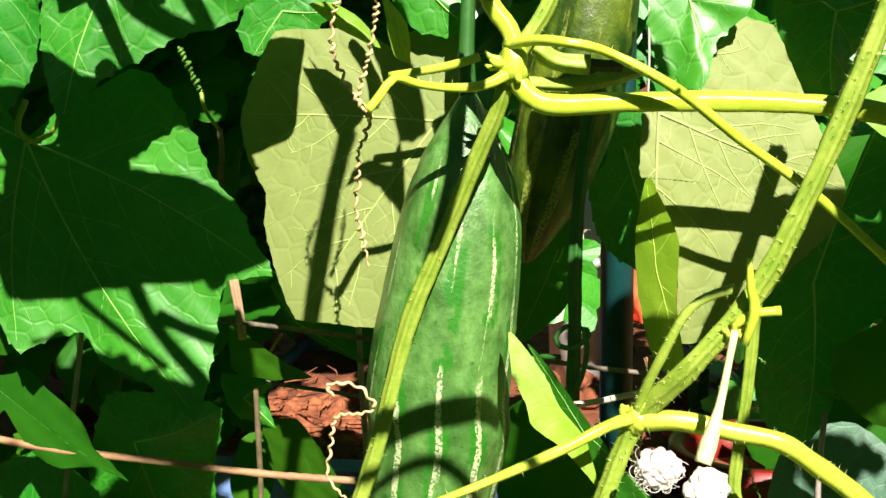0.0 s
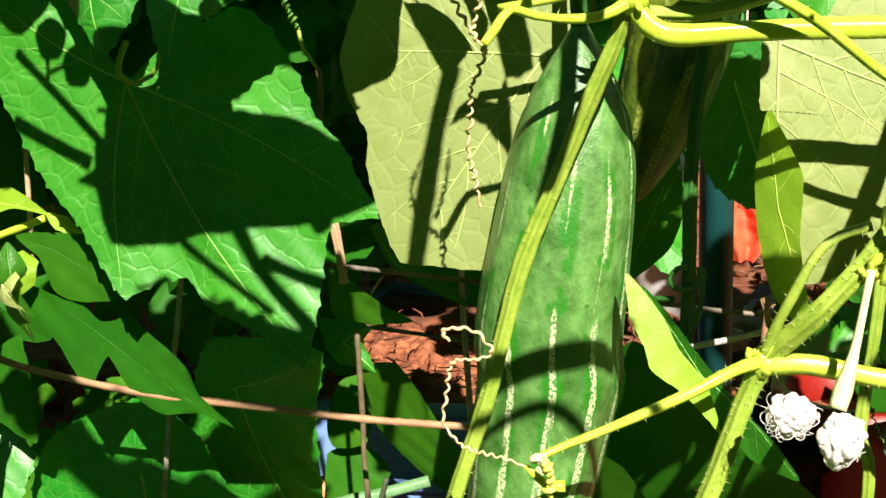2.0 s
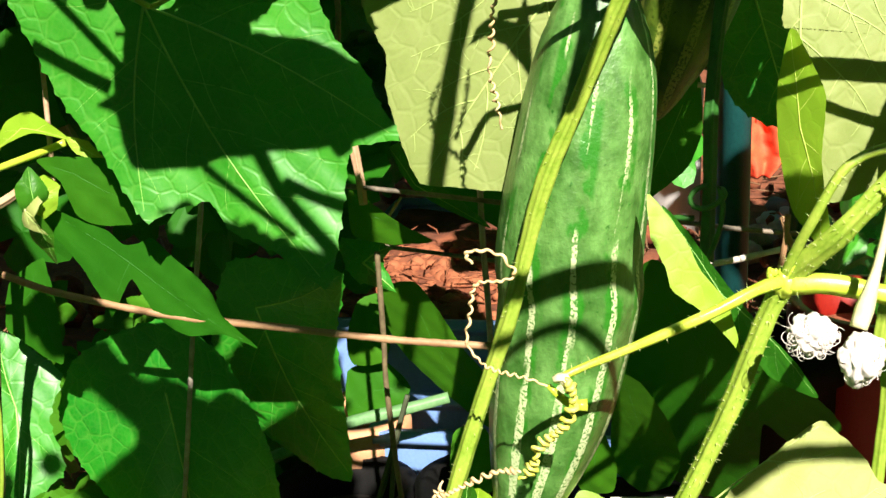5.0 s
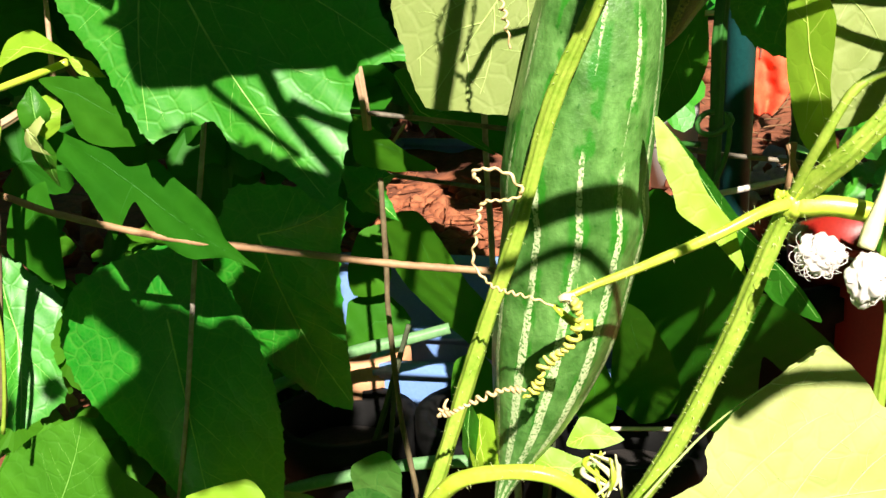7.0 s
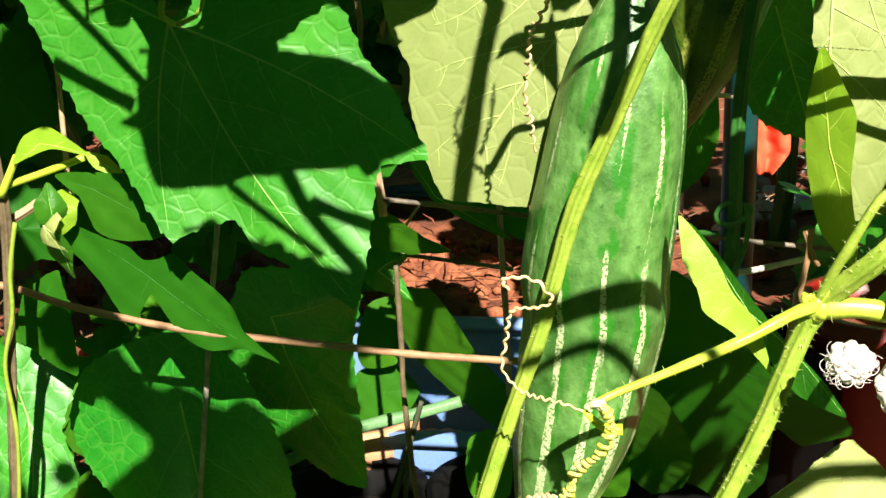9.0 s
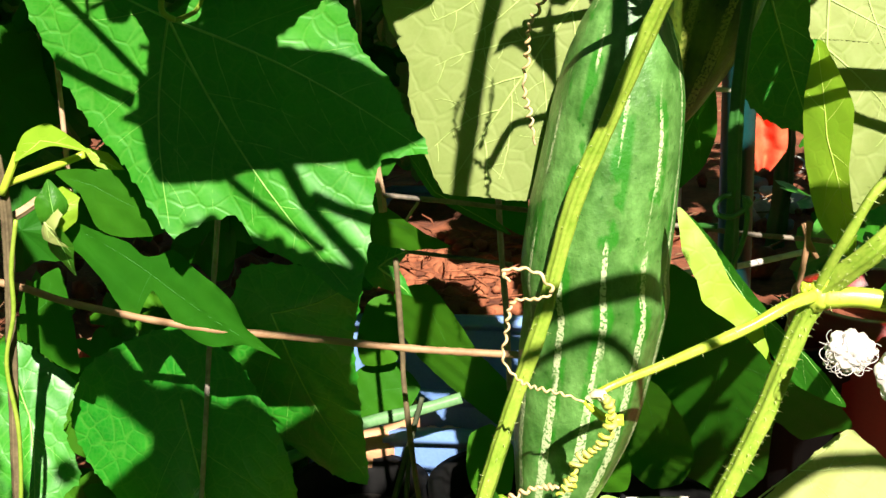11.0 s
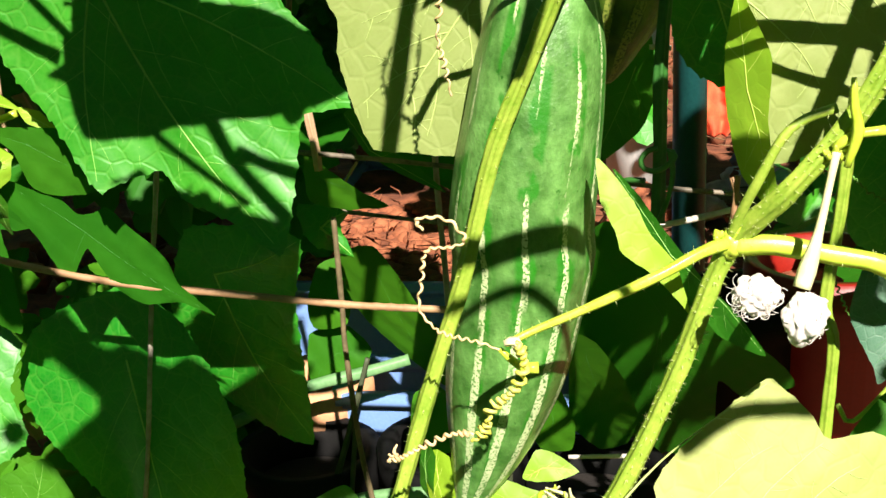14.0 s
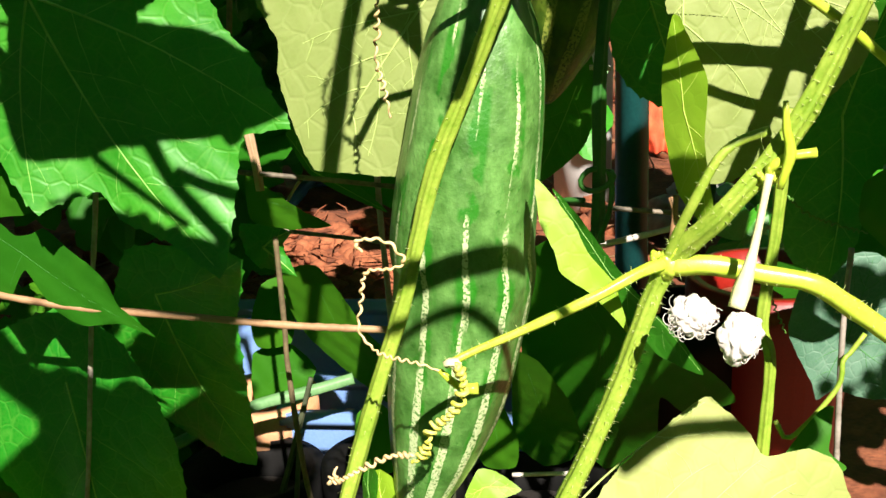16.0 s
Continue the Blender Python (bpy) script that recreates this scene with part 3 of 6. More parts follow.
# ---- leaves ----
leaf("large deep green toothed gourd leaf, partly shaded", (-0.2356, -0.0370, 0.5355), 5, -1, [(9, 83), (22, 77), (32, 67), (38, 28), (40, 52), (42, 4), (120, 21), (124, 61), (146, 77), (169, 74), (204, 64), (228, 70), (246, 79), (265, 109), (273, 105), (284, 104), (287, 121), (296, 142), (301, 168), (309, 149), (316, 135), (324, 126), (331, 144), (336, 127), (342, 115), (348, 98), (357, 90)], LEAF_TOP, 5, flare=24)
leaf("glossy green gourd leaf with pale veins", (-0.1563, -0.0800, 0.6311), 12, 2, [(3, 48), (91, 20), (175, 32), (217, 55), (229, 68), (238, 79), (247, 91), (255, 68), (291, 49), (314, 56), (327, 59), (343, 63)], LEAF_TOP, 8)
leaf("glossy green gourd leaf with a pointed tip", (-0.2329, -0.0750, 0.6393), -8, -4, [(35, 16), (149, 16), (192, 29), (230, 46), (252, 62), (266, 79), (271, 91), (283, 75), (295, 57), (314, 37)], LEAF_TOP, 6)
leaf("flat mid-green lobed leaf", (-0.2732, -0.0077, 0.3919), -4, -5, [(4, 29), (24, 24), (45, 22), (58, 14), (103, 11), (119, 21), (136, 34), (144, 50), (150, 61), (160, 55), (167, 43), (190, 31), (236, 35), (243, 39), (251, 16), (268, 10), (281, 17), (287, 29), (293, 41), (303, 53), (319, 66), (323, 86), (328, 60), (340, 50), (351, 39)], LEAF_FLAT, 3)
leaf("mid-green pointed leaf with small holes", (-0.2970, -0.0140, 0.4444), 0, -6, [(4, 28), (24, 21), (136, 14), (163, 23), (209, 10), (261, 24), (282, 31), (310, 41), (329, 47)], LEAF_FLAT, 4)
leaf("young yellow-green leaf among the vines", (-0.3212, -0.0200, 0.4708), -20, 30, [(22, 16), (88, 10), (165, 14), (216, 21), (347, 9), (355, 34)], LEAF_YOUNG, 3)
leaf("young yellow-green leaf among the vines", (-0.2923, -0.0100, 0.4576), 10, 25, [(50, 5), (143, 12), (197, 5), (310, 9), (327, 17)], LEAF_YOUNG, 3)
leaf("crumpled young leaf bud, pale green", (-0.3199, -0.0200, 0.4301), 0, 10, [(35, 14), (90, 14), (171, 10), (227, 12), (253, 13), (273, 12), (335, 11)], LEAF_YOUNG, 9)
leaf("crumpled young leaf bud, pale green", (-0.3170, -0.0250, 0.4330), 35, -15, [(20, 9), (90, 15), (150, 10), (220, 9), (280, 13)], LEAF_MID, 9)
leaf("crumpled young leaf bud, pale green", (-0.3230, -0.0240, 0.4280), -40, 20, [(30, 10), (100, 12), (170, 8), (230, 12), (300, 14)], LEAF_UNDER, 8)
leaf("limp young leaf hanging below its bud", (-0.3205, -0.0180, 0.4180), -15, -20, [(40, 6), (140, 7), (225, 16), (250, 24), (262, 34), (282, 17), (315, 11)], LEAF_MID, 5)
leaf("broad dark green gourd leaf in shade", (-0.2356, 0.0850, 0.3349), -5, -6, [(23, 68), (44, 48), (116, 34), (217, 44), (254, 80), (268, 97), (284, 122), (294, 132), (314, 75), (346, 55)], LEAF_TOP, 5)
leaf("broad dark green gourd leaf in shade", (-0.2966, 0.0700, 0.2805), -8, 7, [(32, 50), (86, 49), (139, 53), (169, 73), (195, 87), (219, 89), (249, 97), (273, 123), (283, 158), (301, 149), (318, 108), (339, 77)], LEAF_TOP, 5)
leaf("smooth green leaf patched with sun", (-0.3750, 0.0350, 0.1520), 0, 5, [(7, 74), (33, 59), (57, 66), (71, 73), (105, 54), (145, 46), (223, 61), (259, 62), (324, 65)], LEAF_MID, 4)
leaf("sunlit gourd leaf mottled by shadows", (-0.3922, 0.0500, 0.2749), 10, 20, [(35, 36), (72, 38), (101, 52), (144, 40), (238, 58), (272, 62), (306, 51), (339, 23)], LEAF_TOP, 5)
leaf("hanging green leaf among the vines", (-0.3585, 0.0300, 0.3604), -10, 0, [(63, 25), (159, 16), (224, 35), (248, 35), (287, 48), (341, 18)], LEAF_FLAT, 3)
leaf("young yellow-green leaf among the vines", (-0.2618, -0.0600, 0.1990), 5, -12, [(5, 68), (24, 51), (40, 31), (50, 15), (254, 21), (264, 53), (289, 86), (328, 93), (350, 80)], LEAF_YOUNG, 5)
leaf("young yellow-green leaf among the vines", (-0.2662, -0.0620, 0.2011), -25, -10, [(52, 9), (142, 13), (218, 51), (229, 116), (260, 71), (294, 23)], LEAF_YOUNG, 3)
leaf("young yellow-green leaf among the vines", (-0.2218, -0.0500, 0.2194), 5, 15, [(15, 24), (45, 19), (170, 20), (197, 24), (202, 45), (268, 5), (320, 51), (326, 27), (335, 36)], LEAF_YOUNG, 3)
leaf("pale underside of a gourd leaf with raised veins", (-0.0306, 0.0350, 0.5403), 0, 12, [(48, 27), (76, 50), (103, 54), (121, 48), (130, 69), (143, 88), (152, 108), (177, 114), (190, 111), (202, 106), (211, 115), (225, 127), (234, 136), (242, 127), (252, 120), (262, 109), (276, 83), (308, 34)], LEAF_UNDER, 7)
leaf("pale underside of a gourd leaf with raised veins", (-0.0349, 0.0600, 0.5805), 0, 15, [(48, 14), (153, 20), (202, 17), (271, 12), (341, 15)], LEAF_UNDER, 2)
leaf("young yellow-green leaf among the vines", (-0.0773, 0.0000, 0.5966), 0, 25, [(113, 9), (154, 19), (274, 7), (323, 28), (351, 12)], LEAF_YOUNG, 2)
leaf("young yellow-green leaf among the vines", (-0.0491, 0.0200, 0.5879), 30, 15, [(50, 8), (105, 23), (180, 6), (255, 13), (289, 16)], LEAF_YOUNG, 2)
leaf("deep green toothed gourd leaf, upper side", (-0.0321, 0.0300, 0.6088), 0, 0, [(23, 22), (95, 15), (158, 25), (205, 21), (238, 21), (281, 23), (321, 29)], LEAF_TOP, 2)
leaf("deep green toothed gourd leaf, upper side", (-0.1256, 0.0700, 0.6029), 0, 0, [(42, 28), (111, 17), (161, 21), (204, 30), (235, 31), (291, 17), (359, 34)], LEAF_TOP, 2)
leaf("dark green pointed leaf behind the wires", (-0.1632, 0.0800, 0.3988), -5, -22, [(20, 14), (98, 17), (249, 18), (303, 29), (333, 49), (341, 30)], LEAF_FLAT, 2)
leaf("deep green toothed gourd leaf, upper side", (-0.1698, 0.1100, 0.3579), -5, -8, [(3, 13), (33, 24), (131, 21), (201, 13), (257, 15), (318, 27)], LEAF_TOP, 2)
leaf("narrow bright green leaf", (-0.1243, 0.0700, 0.4184), 0, 20, [(70, 5), (103, 25), (126, 28), (191, 3), (322, 22), (331, 52), (347, 24)], LEAF_MID, 2)
leaf("pale underside of a gourd leaf with raised veins", (-0.0946, 0.1000, 0.4043), 0, 15, [(13, 23), (45, 15), (164, 25), (286, 13), (316, 30)], LEAF_FLAT, 2)
leaf("broad green leaf below the wires", (-0.1415, 0.1400, 0.3162), -15, -20, [(8, 15), (84, 24), (146, 29), (207, 32), (246, 48), (276, 83), (288, 116), (306, 80), (311, 44)], LEAF_FLAT, 4)
leaf("flat mid-green lobed leaf", (-0.1909, 0.2000, 0.2318), 0, 10, [(6, 27), (68, 23), (145, 25), (231, 32), (311, 22)], LEAF_FLAT, 2)
leaf("pale blurred leaf behind the wires", (-0.1903, 0.1900, 0.2831), 0, 5, [(16, 17), (71, 28), (110, 22), (202, 18), (244, 31), (298, 26)], LEAF_FLAT, 3)
leaf("rounded dim green leaf", (-0.1027, 0.1000, 0.2291), 0, 10, [(26, 19), (81, 23), (127, 19), (212, 16), (254, 28), (304, 27)], LEAF_FLAT, 3)
leaf("small rounded green leaf", (-0.2162, 0.0600, 0.1509), -15, -20, [(45, 26), (110, 19), (203, 22), (241, 62), (269, 51), (352, 20)], LEAF_HERB, 3)
leaf("heart-shaped green leaf among the vines", (-0.1920, 0.0500, 0.1216), -15, -14, [(32, 72), (47, 84), (59, 83), (68, 68), (78, 34), (222, 18), (240, 42), (276, 43), (350, 46)], LEAF_HERB, 4)
leaf("small rounded green leaf", (-0.1646, 0.0800, 0.1691), -10, -15, [(26, 20), (73, 24), (167, 19), (240, 38), (265, 47), (295, 29)], LEAF_HERB, 3)
leaf("broad dark green gourd leaf in shade", (0.0487, 0.1250, 0.2932), -5, -30, [(6, 28), (77, 44), (109, 91), (134, 76), (224, 78), (254, 162), (263, 190), (269, 168), (275, 175), (283, 141), (297, 78), (301, 104), (319, 113), (327, 92), (346, 50)], LEAF_FLAT, 5)
leaf("smooth blue-green leaf among the vines", (0.0008, 0.0850, 0.2820), -5, -36, [(63, 17), (104, 25), (240, 25), (259, 99), (269, 137), (278, 126), (289, 86), (307, 38)], LEAF_FLAT, 3)
leaf("smooth blue-green leaf among the vines", (-0.0230, 0.1200, 0.2183), 0, -20, [(4, 14), (87, 34), (160, 20), (251, 31), (292, 30)], LEAF_FLAT, 3)
# One folded leaf; its sun and shade are put into two leaf colours.
leaf("sunlit leaf edge, coloured brighter yellow-green", (0.0304, -0.0450, 0.4101), 10, 18, [(78, 8), (110, 25), (117, 34), (149, 17), (212, 10), (253, 18), (287, 29), (297, 47), (299, 56), (311, 32), (317, 12)], LEAF_YOUNG, 3, thick=False)
leaf("shaded half of a folded leaf, coloured darker green", (0.0507, -0.0150, 0.3805), -35, 0, [(111, 15), (126, 36), (133, 56), (163, 12), (295, 21), (307, 48), (321, 69), (327, 49), (336, 20)], LEAF_MID, 2)
leaf("pale underside of a gourd leaf with raised veins", (0.1291, 0.0220, 0.5057), 6, 12, [(36, 56), (66, 76), (75, 90), (87, 92), (96, 82), (106, 57), (124, 52), (137, 64), (172, 50), (173, 46), (197, 39), (223, 41), (239, 59), (250, 87), (259, 83), (276, 69), (302, 53), (334, 56), (359, 59)], LEAF_UNDER, 6, joint=(-39, 40))
leaf("folded side of a pale gourd leaf", (0.0881, 0.0040, 0.4629), -40, 2, [(50, 21), (84, 33), (98, 47), (103, 49), (111, 37), (138, 20), (229, 18), (267, 44), (284, 63), (291, 52), (309, 21)], LEAF_YOUNG, 3)
leaf("deep green toothed gourd leaf, upper side", (0.1043, 0.0300, 0.6034), 0, 10, [(41, 31), (119, 24), (202, 23), (240, 34), (257, 46), (279, 47), (305, 26), (351, 32)], LEAF_TOP, 4)
leaf("dark green gourd leaf in shade", (0.1849, 0.0600, 0.5973), 0, -5, [(23, 44), (82, 30), (150, 37), (202, 32), (248, 43), (269, 45), (312, 38)], LEAF_TOP, 4)
leaf("small sunlit green leaf", (0.1763, -0.0750, 0.5743), 10, 15, [(22, 27), (59, 13), (118, 7), (201, 10), (231, 11), (300, 10), (346, 27)], LEAF_TOP, 2)
leaf("young yellow-green leaf among the vines", (0.1997, 0.0100, 0.5459), 10, 20, [(28, 28), (75, 14), (173, 15), (274, 14), (319, 32)], LEAF_YOUNG, 2)
leaf("broad dark green gourd leaf in shade", (0.1781, 0.0600, 0.4476), -5, -8, [(2, 66), (44, 94), (72, 101), (77, 44), (114, 32), (170, 33), (237, 59), (254, 90), (269, 98), (280, 76), (301, 39)], LEAF_TOP, 5)
leaf("smooth shaded green leaf", (0.2099, 0.0300, 0.4069), -10, -24, [(72, 30), (120, 25), (158, 26), (214, 30), (250, 36), (269, 43), (286, 46), (333, 37)], LEAF_FLAT, 4)
leaf("dark rounded leaf in deep shade", (0.0730, 0.1400, 0.5178), 0, -5, [(58, 29), (103, 24), (169, 19), (229, 33), (254, 58), (269, 74), (288, 85), (315, 36)], LEAF_TOP, 4)
leaf("small green leaf among the vines", (0.0536, 0.1200, 0.5142), -10, 15, [(72, 15), (175, 12), (256, 21), (349, 9)], LEAF_FLAT, 2)
leaf("olive green leaf behind the gourd", (0.0319, 0.1600, 0.4496), -5, -5, [(66, 23), (116, 17), (194, 25), (246, 72), (255, 62), (275, 41), (308, 20)], LEAF_MID, 3)
leaf("large pale gourd leaf with a curled edge", (0.0774, -0.0850, 0.2642), 8, 24, [(4, 98), (21, 96), (30, 86), (38, 66), (50, 70), (63, 74), (70, 76), (83, 61), (118, 44), (147, 41), (169, 37), (190, 78), (197, 89), (205, 90), (217, 80), (250, 69), (315, 72), (348, 96)], LEAF_UNDER, 10, joint=(-72, -10))
leaf("pale underside of a gourd leaf with raised veins", (-0.0442, -0.0700, 0.2026), 5, 28, [(24, 15), (65, 22), (109, 14), (168, 20), (195, 31), (224, 35), (305, 21)], LEAF_UNDER, 3)
leaf("young yellow-green leaf beside the gourd tip", (-0.0811, 0.0000, 0.2387), -30, 10, [(54, 16), (104, 17), (140, 16), (254, 19), (320, 16)], LEAF_YOUNG, 2)
leaf("small green leaf among the vines", (-0.0890, 0.0040, 0.2390), -45, 0, [(60, 17), (95, 22), (140, 9), (230, 11), (265, 20), (300, 11)], LEAF_MID, 3)
leaf("smooth shaded leaf under the arching stalk", (-0.1107, 0.0600, 0.1450), -10, -12, [(40, 17), (90, 20), (150, 15), (230, 18), (270, 30), (315, 18)], LEAF_HERB, 3)
leaf("young yellow-green leaf among the vines", (-0.0385, 0.0000, 0.2266), 0, 30, [(3, 25), (44, 11), (126, 15), (185, 19), (298, 11)], LEAF_YOUNG, 2)
leaf("young yellow-green leaf among the vines", (-0.0215, 0.0100, 0.2425), 0, 30, [(54, 11), (110, 11), (209, 13), (314, 10), (357, 21)], LEAF_YOUNG, 2)
leaf("young yellow-green leaf among the vines", (-0.1125, -0.0800, 0.2105), -30, 15, [(19, 10), (68, 35), (86, 25), (166, 11), (240, 28), (280, 21)], LEAF_YOUNG, 2)
leaf("toothed green leaf among the vines", (0.1563, 0.0000, 0.2749), 0, 20, [(55, 28), (69, 22), (169, 8), (226, 19), (274, 19), (335, 25), (354, 13)], LEAF_FLAT, 3)
leaf("glaucous blue-green leaf mottled with pale spots", (0.2076, 0.1500, 0.2803), 0, 10, [(35, 57), (73, 59), (102, 54), (133, 45), (174, 38), (235, 38), (246, 46), (259, 36), (294, 45), (328, 63)], LEAF_BLUE, 4)

# ---- unseen leaves and stems, added overhead to cast shade ----
def cover_leaf(at, size):
    """A plain five-lobed leaf facing the sun, added out of view over the trellis to cast shade."""
    rng = random.Random(size * 7 + int(at[0] * 5000))
    root = tagged(new("shade_leaf"), "unseen gourd leaf added overhead to cast shade", "leaf", "canopy leaves")
    root.empty_display_size = 0.01
    root.matrix_world = look(at, Vector(at) - SUN_WAY, rng.uniform(0, 360))
    bm = bmesh.new()
    ring = []
    for k in range(30):
        a = 2 * math.pi * k / 30
        r = size * 0.001 * (0.975 + 0.045 * math.cos(5 * a) + rng.uniform(-0.015, 0.015))
        ring.append(bm.verts.new((math.cos(a) * r, math.sin(a) * r, -0.08 * r)))
    hub = bm.verts.new((0, 0, 0))
    for k in range(30):
        bm.faces.new((hub, ring[k], ring[(k + 1) % 30]))
    part("blade", bm, LEAF_TOP, root)
    bm = bmesh.new()
    sweep(bm, [Vector((0, 0, 0)), Vector((0.004, 0, 0.012)), Vector((0.012, 0.006, 0.03))], [0.0012] * 3, 6)
    part("petiole", bm, STEM_GREEN, root)


leaf("unseen gourd leaf added overhead to cast shade", (-0.1409, -0.2144, 0.6507), 19.3, 40.3, [(1, 70), (6, 63), (12, 55), (19, 46), (25, 40), (32, 34), (37, 31), (43, 28), (79, 21), (107, 37), (124, 45), (136, 56), (150, 50), (156, 51), (162, 53), (167, 52), (172, 61), (177, 51), (186, 50), (195, 50), (201, 50), (206, 50), (213, 45), (219, 40), (227, 35), (237, 31), (249, 29), (256, 27), (264, 26), (273, 26), (284, 28), (294, 31), (302, 34), (307, 35), (317, 42), (322, 49), (329, 61), (336, 79), (342, 94), (347, 90), (352, 84), (357, 76)], LEAF_TOP, 0, thick=False)
leaf("unseen gourd leaf added overhead to cast shade", (-0.0923, -0.0612, 0.6475), 19.3, 40.3, [(25, 21), (47, 31), (87, 28), (120, 22), (184, 18), (232, 33), (254, 27), (295, 26), (313, 22), (356, 17)], LEAF_TOP, 0, thick=False)
leaf("unseen gourd leaf added overhead to cast shade", (-0.0579, -0.0558, 0.6401), 19.3, 40.3, [(65, 4), (116, 26), (118, 14), (128, 24), (147, 12), (241, 7), (279, 20), (299, 22), (321, 22), (346, 8)], LEAF_TOP, 0, thick=False)
leaf("unseen gourd leaf added overhead to cast shade", (-0.0424, -0.0382, 0.6383), 19.3, 40.3, [(96, 13), (109, 21), (122, 19), (202, 2), (270, 15), (282, 19), (311, 12)], LEAF_TOP, 0, thick=False)
leaf("unseen gourd leaf added overhead to cast shade", (-0.0217, -0.1044, 0.6338), 19.3, 40.3, [(1, 12), (100, 6), (162, 9), (195, 13), (196, 17), (219, 4), (302, 10), (350, 16)], LEAF_TOP, 0, thick=False)
leaf("unseen gourd leaf added overhead to cast shade", (-0.0015, -0.1189, 0.6407), 19.3, 40.3, [(43, 6), (82, 19), (106, 9), (184, 9), (258, 11), (279, 20)], LEAF_TOP, 0, thick=False)
leaf("unseen gourd leaf added overhead to cast shade", (-0.0948, -0.4266, 0.6750), 19.3, 40.3, [(8, 100), (24, 74), (40, 38), (46, 37), (50, 37), (60, 36), (70, 36), (80, 35), (90, 36), (92, 37), (100, 41), (110, 53), (115, 60), (131, 69), (151, 53), (166, 68), (178, 94), (187, 86), (203, 62), (231, 54), (268, 54), (290, 66), (305, 66), (324, 58), (345, 73), (358, 94)], LEAF_TOP, 0, thick=False)
leaf("unseen gourd leaf added overhead to cast shade", (-0.0898, -0.3111, 0.6469), 19.3, 40.3, [(16, 14), (102, 10), (136, 23), (155, 42), (160, 34), (165, 30), (170, 27), (174, 26), (180, 25), (190, 23), (205, 16), (305, 20), (335, 61), (345, 47), (354, 29)], LEAF_TOP, 0, thick=False)
leaf("unseen gourd leaf added overhead to cast shade", (0.1562, -0.2437, 0.6416), 19.3, 40.3, [(12, 26), (87, 23), (121, 45), (173, 26), (216, 28), (258, 24), (311, 29), (345, 32)], LEAF_TOP, 0, thick=False)
leaf("unseen gourd leaf added overhead to cast shade", (0.2564, -0.2852, 0.6337), 19.3, 40.3, [(17, 36), (130, 21), (186, 35), (225, 20), (343, 30)], LEAF_TOP, 0, thick=False)
leaf("unseen gourd leaf added overhead to cast shade", (-0.0010, -0.4078, 0.6439), 19.3, 40.3, [(28, 44), (60, 47), (131, 19), (166, 50), (200, 45), (234, 21), (269, 24), (315, 34), (347, 30)], LEAF_TOP, 0, thick=False)
leaf("unseen gourd leaf added overhead to cast shade", (-0.2077, -0.3046, 0.6382), 19.3, 40.3, [(0, 13), (10, 12), (11, 12), (20, 11), (30, 11), (40, 11), (50, 11), (60, 12), (70, 14), (80, 16), (132, 23), (145, 35), (180, 31), (201, 25), (273, 12), (330, 25), (339, 20), (340, 19), (350, 16), (351, 15)], LEAF_TOP, 0, thick=False)
leaf("unseen gourd leaf added overhead to cast shade", (0.2815, -0.2082, 0.6632), 19.3, 40.3, [(3, 43), (32, 51), (86, 42), (128, 60), (167, 54), (204, 45), (246, 52), (301, 53), (333, 39)], LEAF_TOP, 0, thick=False)
# Stems out of view, placed so that their shadows fall as bands.
vine("unseen stem added overhead to cast a shadow band", [(0.001, -0.201, 0.748), (-0.008, -0.209, 0.710), (-0.018, -0.223, 0.643), (-0.020, -0.228, 0.621)], 4.5, STEM_GREEN, hairs=0)
vine("unseen stem added overhead to cast a shadow band", [(0.043, -0.160, 0.715), (0.044, -0.179, 0.695), (0.045, -0.201, 0.670), (0.042, -0.219, 0.652), (0.040, -0.228, 0.643)], [4.2, 4.0, 3.8, 3.4, 2.6], STEM_GREEN, hairs=0)
vine("unseen stem added overhead to cast a shadow band", [(-0.011, -0.099, 0.718), (0.001, -0.105, 0.687), (0.006, -0.110, 0.662)], 7, STEM_GREEN, hairs=0)
vine("unseen stem added overhead to cast a shadow band", [(0.030, -0.298, 0.617), (0.063, -0.298, 0.626), (0.092, -0.298, 0.637), (0.105, -0.298, 0.639)], 5.2, STEM_GREEN, hairs=0)
vine("unseen stem added overhead to cast a shadow band", [(0.046, -0.357, 0.641), (0.071, -0.357, 0.653), (0.092, -0.357, 0.656), (0.112, -0.357, 0.642), (0.129, -0.357, 0.613)], 2.6, STEM_GREEN, hairs=0)
vine("unseen stem added overhead to cast a shadow band", [(-0.130, -0.271, 0.664), (-0.111, -0.269, 0.644), (-0.086, -0.266, 0.619)], 2, STEM_GREEN, hairs=0)
vine("unseen stem added overhead to cast a shadow band", [(-0.097, -0.280, 0.681), (-0.086, -0.278, 0.654), (-0.061, -0.276, 0.618)], 3.2, STEM_GREEN, hairs=0)
vine("unseen stem added overhead to cast a shadow band", [(-0.095, -0.252, 0.637), (-0.077, -0.250, 0.628), (-0.054, -0.248, 0.620)], 3, STEM_GREEN, hairs=0)
vine("unseen stem added overhead to cast a shadow band", [(-0.240, -0.186, 0.681), (-0.224, -0.184, 0.662), (-0.202, -0.182, 0.636)], 2.0, STEM_GREEN, hairs=0)
vine("unseen stem added overhead to cast a shadow band", [(-0.246, -0.186, 0.647), (-0.229, -0.184, 0.636), (-0.208, -0.182, 0.624)], 2.6, STEM_GREEN, hairs=0)
vine("unseen stem added overhead to cast a shadow band", [(-0.158, -0.179, 0.686), (-0.134, -0.177, 0.693), (-0.109, -0.175, 0.694)], 4.2, STEM_GREEN, hairs=0)
